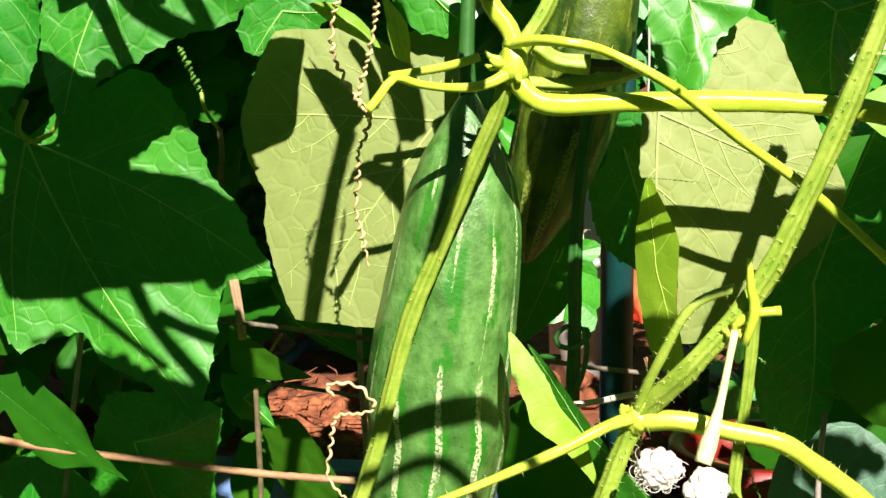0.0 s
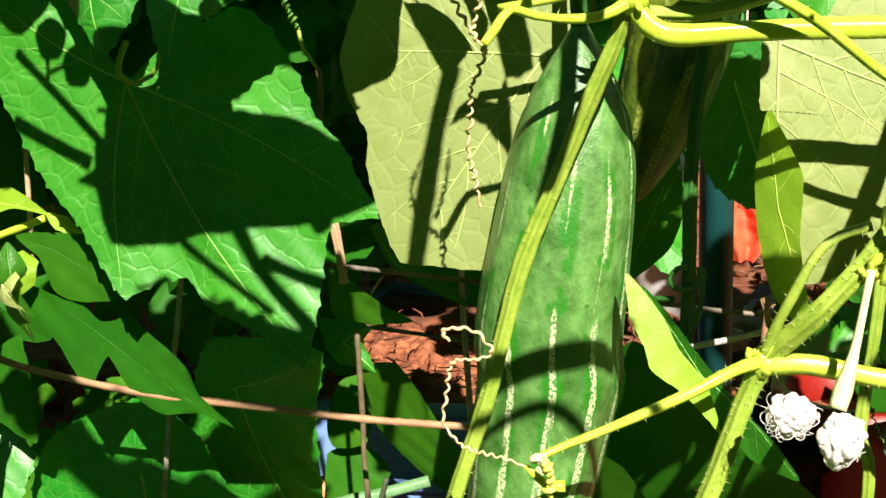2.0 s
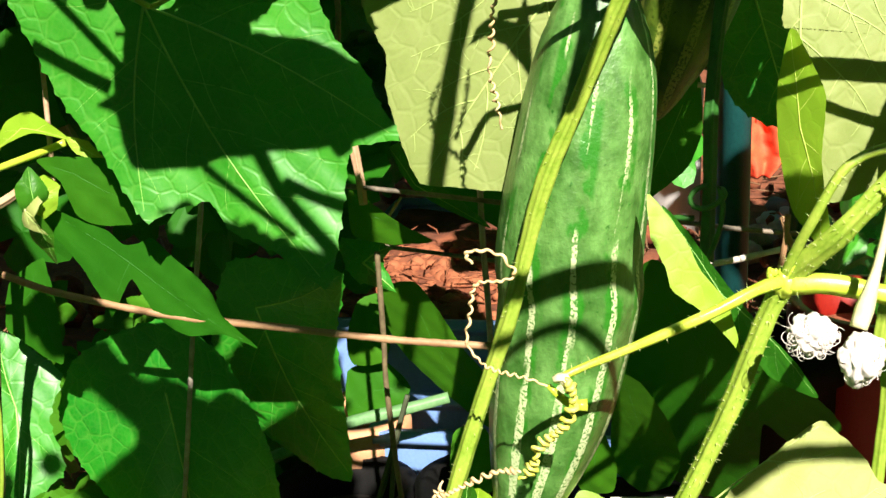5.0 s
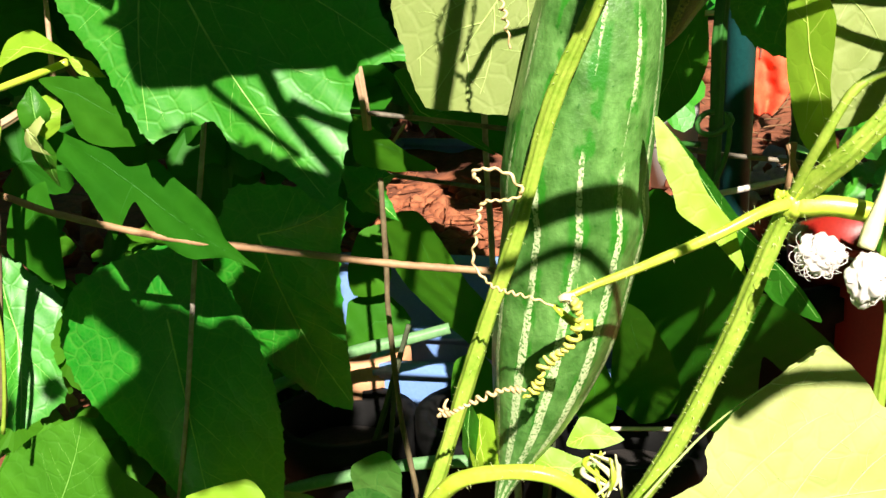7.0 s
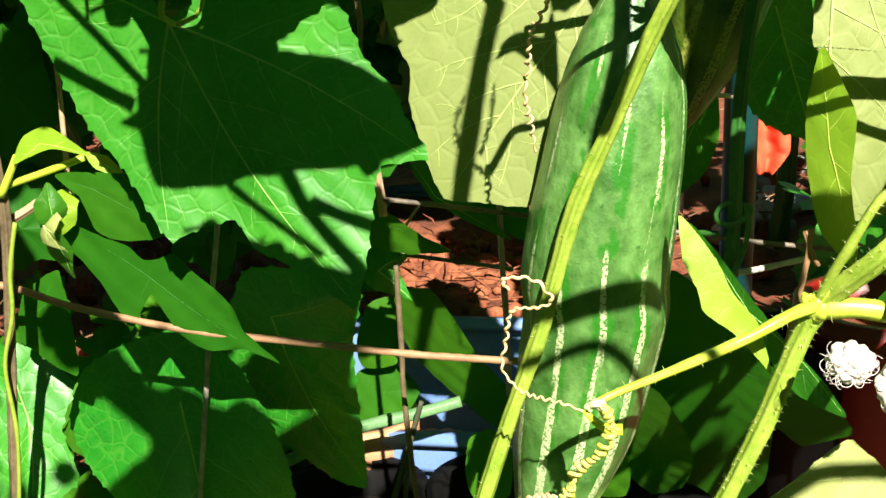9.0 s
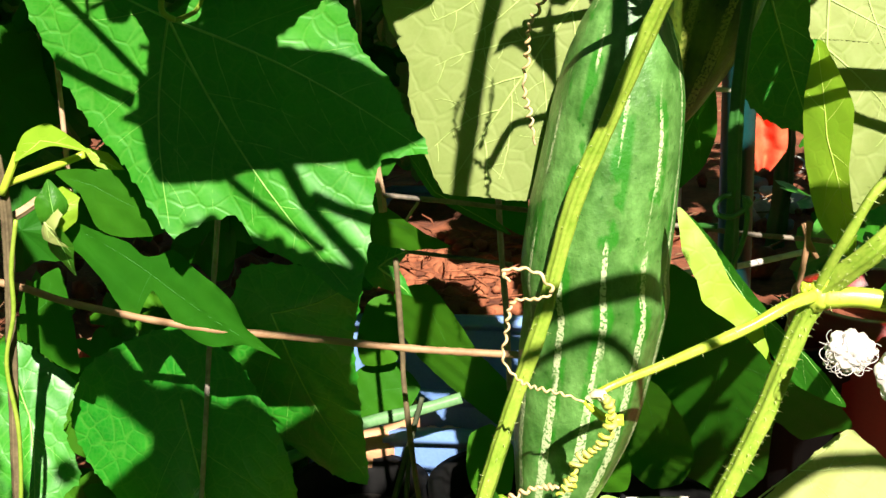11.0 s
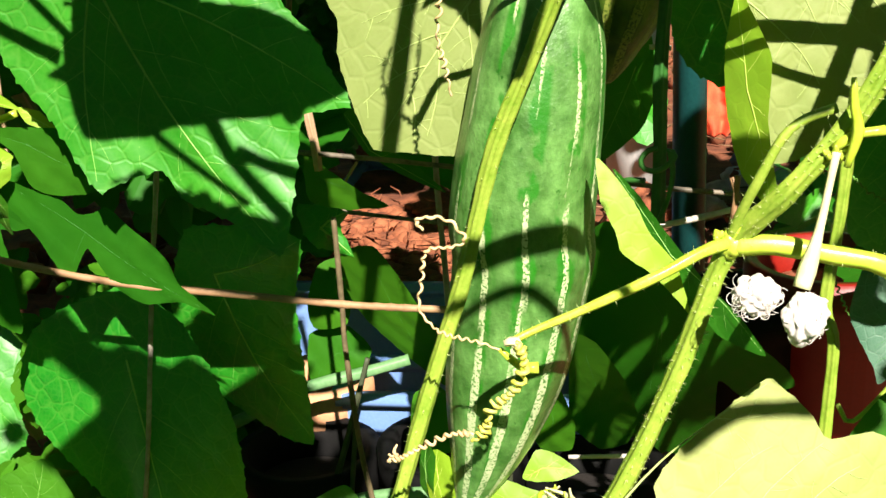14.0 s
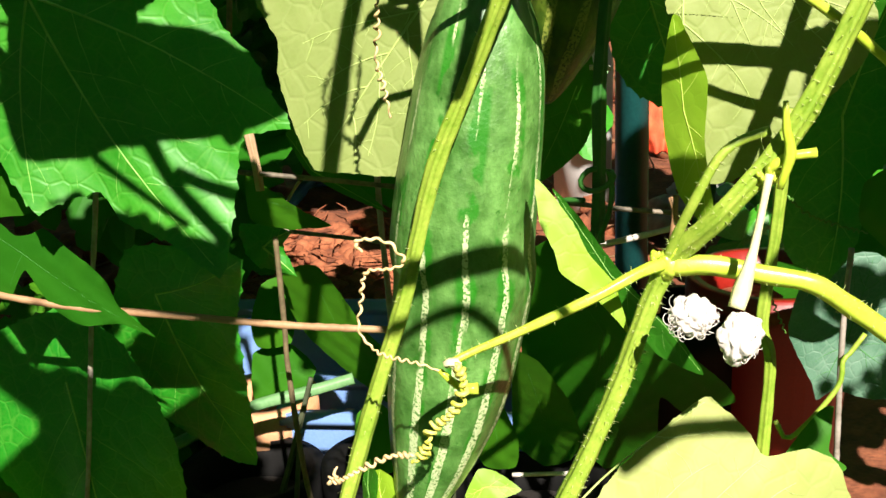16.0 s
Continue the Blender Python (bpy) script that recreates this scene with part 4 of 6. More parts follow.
vine("unseen stem added overhead to cast a shadow band", [(-0.144, -0.178, 0.695), (-0.138, -0.177, 0.678), (-0.128, -0.176, 0.658)], 3.5, STEM_GREEN, hairs=0)
vine("unseen stem added overhead to cast a shadow band", [(-0.120, -0.228, 0.743), (-0.101, -0.224, 0.727), (-0.061, -0.216, 0.709)], 4, STEM_GREEN, hairs=0)
vine("unseen stem added overhead to cast a shadow band", [(-0.083, -0.220, 0.740), (-0.071, -0.218, 0.717)], 3.5, STEM_GREEN, hairs=0)
vine("unseen stem added overhead to cast a shadow band", [(0.175, -0.416, 0.609), (0.201, -0.406, 0.624), (0.223, -0.402, 0.627), (0.255, -0.398, 0.626)], 4.2, STEM_GREEN, hairs=0)
leaf("unseen gourd leaf added overhead to cast shade", (0.0941, -0.1062, 0.6697), 0, -5, [(16, 19), (134, 2), (202, 18), (239, 40), (268, 42), (321, 27)], LEAF_TOP, 0, thick=False)
leaf("unseen gourd leaf added overhead to cast shade", (-0.1522, -0.4676, 0.6385), 0, 5, [(57, 30), (84, 24), (184, 10), (268, 29), (307, 44), (350, 34)], LEAF_TOP, 0, thick=False)
leaf("unseen gourd leaf added overhead to cast shade", (-0.1059, -0.4294, 0.6916), 19.3, 40.3, [(0, 54), (12, 50), (24, 33), (36, 28), (60, 21), (84, 23), (96, 27), (108, 46), (120, 49), (132, 80), (144, 84), (156, 42), (168, 37), (180, 57), (192, 55), (204, 60), (228, 73), (252, 83), (276, 85), (300, 81), (324, 66), (348, 57)], LEAF_TOP, 0, thick=False)
cover_leaf((-0.3204, -0.1683, 0.8296), 35)
cover_leaf((-0.2810, -0.1658, 0.7600), 35)
cover_leaf((-0.2819, -0.1512, 0.8924), 35)
cover_leaf((-0.0781, -0.4246, 0.6518), 35)
cover_leaf((-0.3478, -0.1626, 0.8752), 35)
cover_leaf((0.2702, -0.1666, 0.8077), 33)
cover_leaf((-0.2708, -0.1466, 0.8262), 35)
cover_leaf((-0.1552, -0.1679, 0.7602), 33)
cover_leaf((-0.1638, -0.2220, 0.6543), 24)
cover_leaf((-0.1534, -0.4094, 0.6342), 29)
cover_leaf((-0.0693, -0.4741, 0.6520), 31)
cover_leaf((0.2940, -0.1558, 0.6509), 22)
cover_leaf((-0.3788, -0.1711, 0.8024), 35)
cover_leaf((-0.1178, -0.2205, 0.6633), 20)
cover_leaf((-0.2376, -0.1446, 0.9074), 35)
cover_leaf((-0.3828, -0.1594, 0.6975), 35)
cover_leaf((0.3480, -0.2374, 0.6632), 20)
cover_leaf((-0.1078, -0.3580, 0.6399), 20)
cover_leaf((-0.0449, -0.3559, 0.6375), 22)
cover_leaf((-0.1530, -0.3561, 0.6336), 18)
cover_leaf((0.2733, -0.1996, 0.6514), 18)
cover_leaf((0.2964, -0.1506, 0.6815), 16)
cover_leaf((0.3933, -0.2760, 0.6387), 18)
cover_leaf((-0.1608, -0.5273, 0.6270), 16)
cover_leaf((-0.3239, -0.1522, 0.9050), 35)
cover_leaf((0.2676, -0.1469, 0.6416), 18)
cover_leaf((-0.1169, -0.1624, 0.7403), 12)
cover_leaf((-0.2465, -0.1492, 0.7590), 35)
cover_leaf((-0.0881, -0.2266, 0.6634), 18)
cover_leaf((-0.1116, -0.3046, 0.6485), 12)
cover_leaf((-0.0822, -0.1646, 0.7414), 12)
cover_leaf((-0.2411, -0.1708, 0.6965), 16)
cover_leaf((-0.1324, -0.5176, 0.6245), 14)
cover_leaf((0.2796, -0.1632, 0.7682), 35)
cover_leaf((-0.0971, -0.2918, 0.6318), 10)
cover_leaf((-0.1349, -0.2321, 0.6600), 18)
cover_leaf((0.2460, -0.2671, 0.6506), 12)
cover_leaf((-0.1692, -0.1584, 0.7093), 12)
cover_leaf((0.2520, -0.1933, 0.6482), 12)
cover_leaf((-0.0807, -0.1509, 0.7544), 14)
cover_leaf((-0.2298, -0.1668, 0.9720), 35)
cover_leaf((0.2160, -0.3084, 0.6359), 12)
cover_leaf((-0.2413, -0.4124, 0.6277), 8)
cover_leaf((-0.2305, -0.1589, 0.6636), 8)
cover_leaf((-0.2834, -0.3346, 0.6322), 8)
cover_leaf((0.1100, -0.1447, 0.6534), 10)
cover_leaf((-0.1336, -0.1451, 0.7297), 16)
cover_leaf((-0.1883, -0.1823, 0.6470), 10)
cover_leaf((-0.1316, -0.4354, 0.6271), 12)
cover_leaf((0.1543, -0.2774, 0.6383), 10)
cover_leaf((-0.0966, -0.1721, 0.7407), 8)
cover_leaf((-0.2395, -0.2964, 0.6402), 12)
cover_leaf((-0.2723, -0.3966, 0.6405), 10)
cover_leaf((-0.2203, -0.3816, 0.6220), 8)
cover_leaf((0.1509, -0.1587, 0.7311), 8)
cover_leaf((0.1419, -0.2480, 0.6507), 8)
cover_leaf((-0.2184, -0.1571, 0.6499), 8)
cover_leaf((0.3777, -0.2860, 0.6292), 8)
cover_leaf((0.3662, -0.2109, 0.6419), 8)
cover_leaf((0.2380, -0.1714, 0.8183), 8)
cover_leaf((-0.1476, -0.3411, 0.6440), 12)
cover_leaf((-0.3821, -0.1675, 0.8537), 35)
cover_leaf((0.3184, -0.1652, 0.6942), 8)
cover_leaf((-0.2326, -0.1588, 0.7260), 12)
cover_leaf((-0.3996, -0.1600, 0.7405), 35)
cover_leaf((0.2490, -0.2573, 0.6252), 8)
cover_leaf((-0.1741, -0.1746, 0.6448), 8)
cover_leaf((0.1167, -0.1759, 0.6409), 6)
cover_leaf((-0.1948, -0.1578, 0.7305), 8)
cover_leaf((-0.1749, -0.1541, 0.6807), 6)
cover_leaf((0.1202, -0.1618, 0.7172), 6)
cover_leaf((0.1235, -0.1953, 0.6426), 6)
cover_leaf((0.2245, -0.2297, 0.6381), 8)
cover_leaf((-0.0223, -0.3661, 0.6311), 16)
cover_leaf((0.2639, -0.1607, 0.6726), 8)
cover_leaf((0.1205, -0.1686, 0.7096), 6)
cover_leaf((0.3533, -0.2527, 0.6481), 10)
cover_leaf((0.1358, -0.2245, 0.6459), 6)
cover_leaf((-0.2535, -0.1961, 0.6503), 8)
cover_leaf((0.1322, -0.2627, 0.6466), 8)
cover_leaf((0.3468, -0.2885, 0.6383), 6)
cover_leaf((0.2850, -0.3723, 0.6225), 12)
cover_leaf((-0.1424, -0.5315, 0.6329), 14)
cover_leaf((0.2871, -0.1725, 0.6387), 8)
cover_leaf((0.3550, -0.2756, 0.6223), 6)
cover_leaf((-0.1234, -0.4888, 0.6171), 12)
cover_leaf((-0.1212, -0.3741, 0.6307), 8)
cover_leaf((-0.0950, -0.4793, 0.6279), 14)
cover_leaf((-0.0500, -0.4383, 0.6208), 8)
cover_leaf((-0.1779, -0.4967, 0.6212), 8)
cover_leaf((-0.0559, -0.4579, 0.6112), 8)
cover_leaf((-0.1738, -0.5326, 0.6144), 6)
cover_leaf((0.2005, -0.3065, 0.6301), 6)
cover_leaf((-0.1511, -0.1736, 0.6321), 8)
cover_leaf((-0.1346, -0.3843, 0.6404), 8)
cover_leaf((0.2880, -0.2054, 0.6391), 6)
cover_leaf((0.1433, -0.1613, 0.7233), 6)
cover_leaf((-0.1159, -0.4136, 0.6140), 8)
cover_leaf((0.2963, -0.1444, 0.7920), 35)
cover_leaf((-0.1834, -0.1481, 0.7050), 8)
cover_leaf((0.2245, -0.3810, 0.6335), 6)
cover_leaf((0.3718, -0.2814, 0.6396), 6)
cover_leaf((-0.1100, -0.2246, 0.6426), 6)
cover_leaf((-0.2652, -0.4229, 0.6399), 8)
cover_leaf((0.2624, -0.2895, 0.6416), 6)
cover_leaf((-0.1954, -0.1926, 0.6401), 6)
cover_leaf((-0.1396, -0.1703, 0.6432), 6)
cover_leaf((-0.1117, -0.4438, 0.6184), 6)
cover_leaf((-0.0810, -0.1620, 0.7239), 6)
cover_leaf((-0.0898, -0.2823, 0.6236), 8)
cover_leaf((0.3119, -0.1525, 0.6375), 6)
cover_leaf((-0.2622, -0.4012, 0.6391), 6)
cover_leaf((-0.2348, -0.4371, 0.6362), 8)
cover_leaf((-0.1232, -0.2170, 0.6327), 6)
cover_leaf((-0.0737, -0.2192, 0.6327), 6)
cover_leaf((-0.0636, -0.3148, 0.6439), 6)
cover_leaf((0.2898, -0.1558, 0.7232), 8)
cover_leaf((0.1379, -0.2366, 0.6299), 6)
cover_leaf((-0.0777, -0.1715, 0.6274), 6)
cover_leaf((-0.1400, -0.1692, 0.7288), 6)
cover_leaf((0.3946, -0.2375, 0.6239), 6)
cover_leaf((0.1460, -0.2719, 0.6474), 6)
cover_leaf((-0.2852, -0.2809, 0.6359), 6)
cover_leaf((-0.1016, -0.2969, 0.6452), 8)
cover_leaf((0.2262, -0.3678, 0.6339), 6)
cover_leaf((0.3076, -0.1585, 0.7094), 6)
cover_leaf((-0.1771, -0.1539, 0.6903), 6)
cover_leaf((-0.3163, -0.1498, 0.8632), 35)
cover_leaf((-0.1145, -0.1633, 0.7627), 6)
cover_leaf((0.3565, -0.2013, 0.6393), 8)
cover_leaf((0.2303, -0.1495, 0.7854), 6)
cover_leaf((0.3844, -0.2143, 0.6314), 10)
cover_leaf((-0.2904, -0.1630, 0.6790), 22)
cover_leaf((-0.0665, -0.1915, 0.6361), 8)
cover_leaf((-0.1432, -0.2690, 0.6347), 6)
cover_leaf((-0.0859, -0.3478, 0.6247), 6)
cover_leaf((-0.0913, -0.1690, 0.7318), 6)
cover_leaf((-0.2288, -0.1698, 0.8854), 35)
cover_leaf((0.1118, -0.2588, 0.6220), 6)
cover_leaf((-0.2604, -0.4124, 0.6171), 6)
cover_leaf((0.3166, -0.1903, 0.6351), 6)
cover_leaf((0.1491, -0.1536, 0.7371), 6)
cover_leaf((-0.1284, -0.3416, 0.6394), 6)
cover_leaf((-0.1093, -0.1901, 0.6518), 6)
cover_leaf((-0.0829, -0.4776, 0.6168), 6)
cover_leaf((-0.1516, -0.1722, 0.7227), 6)
cover_leaf((0.2407, -0.1611, 0.7715), 6)
cover_leaf((0.1121, -0.0852, 0.6340), 11)
cover_leaf((0.1907, -0.4160, 0.6376), 13)
cover_leaf((0.0852, -0.0715, 0.6443), 25)
cover_leaf((-0.3233, -0.1483, 0.6561), 40)
cover_leaf((0.2699, -0.2671, 0.6486), 30)
cover_leaf((-0.2209, -0.0686, 0.6430), 22)
cover_leaf((0.3543, -0.1112, 0.6500), 32)
cover_leaf((0.1187, -0.1787, 0.6357), 13)
cover_leaf((-0.0406, -0.4416, 0.6526), 40)
cover_leaf((0.0947, -0.1157, 0.6378), 21)

# ---- vines ----
vine("ridged hairy green gourd vine", [(0.0410, -0.0500, 0.6190), (0.0320, -0.0520, 0.5960), (0.0160, -0.0550, 0.5710), (0.0099, -0.0520, 0.5508), (-0.0036, -0.0470, 0.5211), (-0.0202, -0.0440, 0.4817), (-0.0369, -0.0430, 0.4413), (-0.0546, -0.0420, 0.3758), (-0.0693, -0.0430, 0.3330), (-0.0844, -0.0470, 0.2854), (-0.1008, -0.0560, 0.2317), (-0.1136, -0.0680, 0.1918), (-0.1296, -0.0780, 0.1534)], [3.4, 3.6, 3.9, 4, 4], STEM_GREEN)
vine("ridged hairy green gourd vine with nodes", [(0.1897, -0.0790, 0.6206), (0.1715, -0.0790, 0.5684), (0.1606, -0.0790, 0.5387), (0.1505, -0.0790, 0.5144), (0.1354, -0.0790, 0.4804), (0.1211, -0.0790, 0.4579), (0.0991, -0.0790, 0.4313), (0.0750, -0.0650, 0.3990), (0.0530, -0.0670, 0.3390), (0.0230, -0.0690, 0.2710), (-0.0100, -0.0690, 0.2170), (-0.0310, -0.0700, 0.1820)], 4.5, STEM_GREEN, hairs=650)
vine("thick smooth yellow-green gourd stem", [(0.018, -0.055, 0.570), (0.021, -0.057, 0.561), (0.029, -0.060, 0.554), (0.042, -0.057, 0.552), (0.068, -0.055, 0.553), (0.120, -0.053, 0.553), (0.158, -0.052, 0.551), (0.186, -0.051, 0.547), (0.212, -0.050, 0.539)], 4.9, STEM_YELLOW, hairs=60)
vine("slender yellow-green leaf stalk", [(0.014, -0.060, 0.580), (0.027, -0.070, 0.582), (0.042, -0.080, 0.581), (0.062, -0.075, 0.576), (0.093, -0.070, 0.559), (0.122, -0.057, 0.536), (0.150, -0.045, 0.516), (0.173, -0.037, 0.497), (0.210, -0.030, 0.463)], 2.4, STEM_YELLOW, hairs=30)
vine("short yellow-green stem above the node", [(0.000, -0.050, 0.617), (0.007, -0.052, 0.599), (0.015, -0.053, 0.588), (0.020, -0.055, 0.575)], 4.6, STEM_YELLOW, hairs=10)
vine("cut green stem among the leaves", [(0.027, -0.050, 0.580), (0.037, -0.047, 0.573), (0.053, -0.045, 0.571)], 4.2, STEM_GREEN, hairs=10)
vine("withered dark stem end", [(0.052, -0.045, 0.571), (0.061, -0.042, 0.570), (0.068, -0.040, 0.570)], 2.6, STEM_DARK, hairs=0)
vine("hairy green side stem", [(0.021, -0.045, 0.562), (0.041, -0.037, 0.561), (0.057, -0.028, 0.563), (0.079, -0.020, 0.569)], 3.6, STEM_GREEN, hairs=40)
vine("slender yellow-green branch among the leaves", [(-0.026, -0.100, 0.366), (-0.014, -0.096, 0.371), (0.007, -0.092, 0.379), (0.042, -0.086, 0.394), (0.063, -0.077, 0.403), (0.076, -0.068, 0.405)], [1.8, 2, 2.2, 2.5, 3, 3.6], STEM_YELLOW, hairs=40)
vine("thick yellow-green side stem", [(0.077, -0.068, 0.403), (0.096, -0.069, 0.404), (0.122, -0.069, 0.399), (0.143, -0.070, 0.395), (0.159, -0.067, 0.384), (0.181, -0.063, 0.367), (0.203, -0.060, 0.347)], 4.7, STEM_YELLOW, hairs=50)
vine("curved green leaf stalk", [(0.120, -0.075, 0.469), (0.107, -0.077, 0.465), (0.097, -0.079, 0.457), (0.087, -0.078, 0.437), (0.080, -0.073, 0.420), (0.075, -0.068, 0.404)], 2.3, STEM_GREEN, hairs=50)
vine("short cut flower stalk", [(0.118, -0.085, 0.453), (0.126, -0.085, 0.459), (0.139, -0.085, 0.461)], 2.3, STEM_YELLOW, hairs=0)
vine("yellow-green bract at the node", [(0.124, -0.090, 0.485), (0.125, -0.090, 0.472), (0.127, -0.090, 0.462), (0.123, -0.090, 0.446)], [1.1, 1.9, 2.6, 1.6], STEM_YELLOW, hairs=0)
vine("thin green upright stem", [(0.139, -0.010, 0.466), (0.137, -0.010, 0.442), (0.134, -0.010, 0.401), (0.129, -0.010, 0.352), (0.134, -0.010, 0.331), (0.132, -0.010, 0.278), (0.132, -0.010, 0.244)], 2.9, STEM_GREEN, hairs=0)
vine("stalk of a hanging tendril", [(0.017, -0.060, 0.568), (0.005, -0.067, 0.562), (-0.010, -0.073, 0.561), (-0.024, -0.080, 0.563), (-0.034, -0.087, 0.566), (-0.040, -0.093, 0.558), (-0.044, -0.100, 0.552)], [2.8, 2.4, 2.2, 2, 2, 2, 1.8], STEM_YELLOW, hairs=12)
vine("pale curved leaf stalk at its joint", [(-0.230, -0.042, 0.535), (-0.235, -0.045, 0.539), (-0.234, -0.047, 0.546), (-0.228, -0.050, 0.556)], 1.6, STEM_GREEN, hairs=0)
vine("pale curved leaf stalk", [(-0.230, -0.042, 0.535), (-0.219, -0.043, 0.539), (-0.214, -0.044, 0.547), (-0.212, -0.045, 0.555)], 1.2, STEM_GREEN, hairs=0)
vine("slender pale stem among the leaves", [(-0.048, -0.020, 0.566), (-0.033, -0.020, 0.568), (-0.016, -0.020, 0.571), (-0.002, -0.020, 0.575)], 2.2, STEM_YELLOW, hairs=0)
vine("shaded green upright stem with a curl", [(0.053, 0.030, 0.550), (0.048, 0.030, 0.511), (0.045, 0.030, 0.469), (0.045, 0.030, 0.426), (0.044, 0.030, 0.385)], 3.4, STEM_SHADE, hairs=0)
vine("shaded green curled tendril base", [(0.037, 0.030, 0.409), (0.028, 0.035, 0.408), (0.024, 0.040, 0.406)], 1.6, STEM_SHADE, hairs=0)
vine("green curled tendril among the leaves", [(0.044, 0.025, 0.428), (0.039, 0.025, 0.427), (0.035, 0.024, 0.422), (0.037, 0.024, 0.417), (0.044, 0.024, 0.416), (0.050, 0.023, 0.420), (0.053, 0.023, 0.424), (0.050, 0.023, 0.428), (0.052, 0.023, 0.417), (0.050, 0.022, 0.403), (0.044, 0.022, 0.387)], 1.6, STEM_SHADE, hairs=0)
vine("arching yellow-green leaf stalk", [(-0.133, -0.074, 0.150), (-0.120, -0.077, 0.187), (-0.106, -0.080, 0.218), (-0.093, -0.089, 0.248), (-0.079, -0.097, 0.267), (-0.059, -0.100, 0.275), (-0.036, -0.100, 0.276), (-0.020, -0.096, 0.267), (-0.010, -0.086, 0.251), (-0.001, -0.075, 0.235)], [4.6, 4.6, 4.4, 4.2, 4, 4, 4, 3.6], STEM_YELLOW, hairs=40)
vine("straight stalk under the pale leaf", [(-0.007, -0.060, 0.227), (-0.007, -0.060, 0.203), (-0.007, -0.060, 0.174)], 1.6, STEM_GREEN, hairs=0)
vine("yellow-green leaf stalk among the leaves", [(-0.349, -0.060, 0.176), (-0.326, -0.060, 0.185), (-0.297, -0.060, 0.193), (-0.267, -0.060, 0.199)], 1.8, STEM_YELLOW, hairs=0)
vine("yellow-green stalk with a bud", [(-0.355, -0.060, 0.205), (-0.351, -0.060, 0.186), (-0.349, -0.060, 0.175), (-0.352, -0.060, 0.147)], [1.4, 1.8, 3.2, 2], STEM_YELLOW, hairs=0)
vine("yellow-green young shoot among the leaves", [(-0.361, -0.010, 0.440), (-0.346, -0.010, 0.446), (-0.322, -0.010, 0.454), (-0.302, -0.010, 0.461)], 2, STEM_YELLOW, hairs=0)
vine("yellow-green young shoot among the leaves", [(-0.351, -0.015, 0.440), (-0.342, -0.015, 0.456), (-0.338, -0.015, 0.463)], 2, STEM_YELLOW, hairs=0)
vine("brown upright woody stem", [(-0.354, -0.010, 0.461), (-0.353, -0.010, 0.422), (-0.361, -0.010, 0.354), (-0.368, -0.010, 0.297), (-0.374, -0.010, 0.244)], 2.8, STEM_BROWN, hairs=0)
vine("thin green climbing stem", [(-0.342, -0.020, 0.427), (-0.349, -0.020, 0.399), (-0.352, -0.020, 0.372), (-0.361, -0.020, 0.341), (-0.360, -0.020, 0.302), (-0.364, -0.020, 0.265), (-0.369, -0.020, 0.239)], 1.3, STEM_GREEN, hairs=0)
vine("dry tan twig among the leaves", [(-0.326, 0.020, 0.524), (-0.326, 0.020, 0.499), (-0.327, 0.020, 0.467), (-0.328, 0.020, 0.443)], 1.5, STEM_TAN, hairs=0)
vine("dry tan twig among the leaves", [(-0.361, 0.000, 0.420), (-0.349, 0.003, 0.426), (-0.337, 0.007, 0.433), (-0.322, 0.010, 0.435)], 2.4, STEM_TAN, hairs=0)
vine("dry tan twig among the leaves", [(-0.161, 0.060, 0.464), (-0.158, 0.060, 0.444), (-0.155, 0.060, 0.423), (-0.154, 0.060, 0.409)], 2.4, STEM_TAN, hairs=0)
vine("thin dry twig among the leaves", [(-0.140, 0.100, 0.404), (-0.145, 0.100, 0.397), (-0.150, 0.100, 0.389)], 1, STEM_TAN, hairs=0)
vine("brown twisted dead stem", [(-0.150, 0.070, 0.377), (-0.149, 0.070, 0.320), (-0.149, 0.070, 0.290), (-0.144, 0.070, 0.219), (-0.136, 0.070, 0.166), (-0.129, 0.070, 0.110)], 1.8, STEM_BROWN, hairs=0)
vine("round grey-green herb stalk", [(-0.271, 0.130, 0.197), (-0.238, 0.138, 0.211), (-0.198, 0.145, 0.229), (-0.158, 0.152, 0.238), (-0.127, 0.160, 0.245)], 4.2, STEM_GREY, hairs=0)
vine("round grey-green herb stalk", [(-0.2507, 0.0900, 0.1399), (-0.2213, 0.0900, 0.1525), (-0.1793, 0.0900, 0.1647), (-0.1396, 0.0900, 0.1748), (-0.0976, 0.0900, 0.1796)], 4.2, STEM_GREY, hairs=0)
vine("dark upright stake behind the gourd tip", [(-0.0430, 0.030, 0.246), (-0.0456, 0.030, 0.206), (-0.0492, 0.030, 0.160), (-0.0535, 0.030, 0.105), (-0.0560, 0.030, 0.000)], 2.5, STEM_DARK, hairs=0)
vine("thin green stem climbing the wire", [(0.191, 0.030, 0.331), (0.183, 0.028, 0.320), (0.179, 0.026, 0.316), (0.176, 0.024, 0.300), (0.152, 0.022, 0.271), (0.143, 0.020, 0.282)], 1.5, STEM_GREEN, hairs=0)
vine("green stem at the tendril", [(-0.160, 0.050, 0.536), (-0.159, 0.050, 0.522), (-0.161, 0.050, 0.503)], 1.8, STEM_BROWN, hairs=0)

# ---- trellis wires ----
TRELLIS = thing("wire_trellis", (0, 0.03, 0), "weathered wire trellis behind the vines", "trellis")
TRELLIS.matrix_world = Matrix()
wire("rusty horizontal wire among the leaves", [(-0.395, -0.008, 0.391), (-0.355, -0.007, 0.384), (-0.323, -0.005, 0.373), (-0.257, -0.004, 0.360), (-0.192, -0.001, 0.353), (-0.128, 0.002, 0.346), (-0.066, 0.005, 0.342)], 2.2, WIRE_TAN)
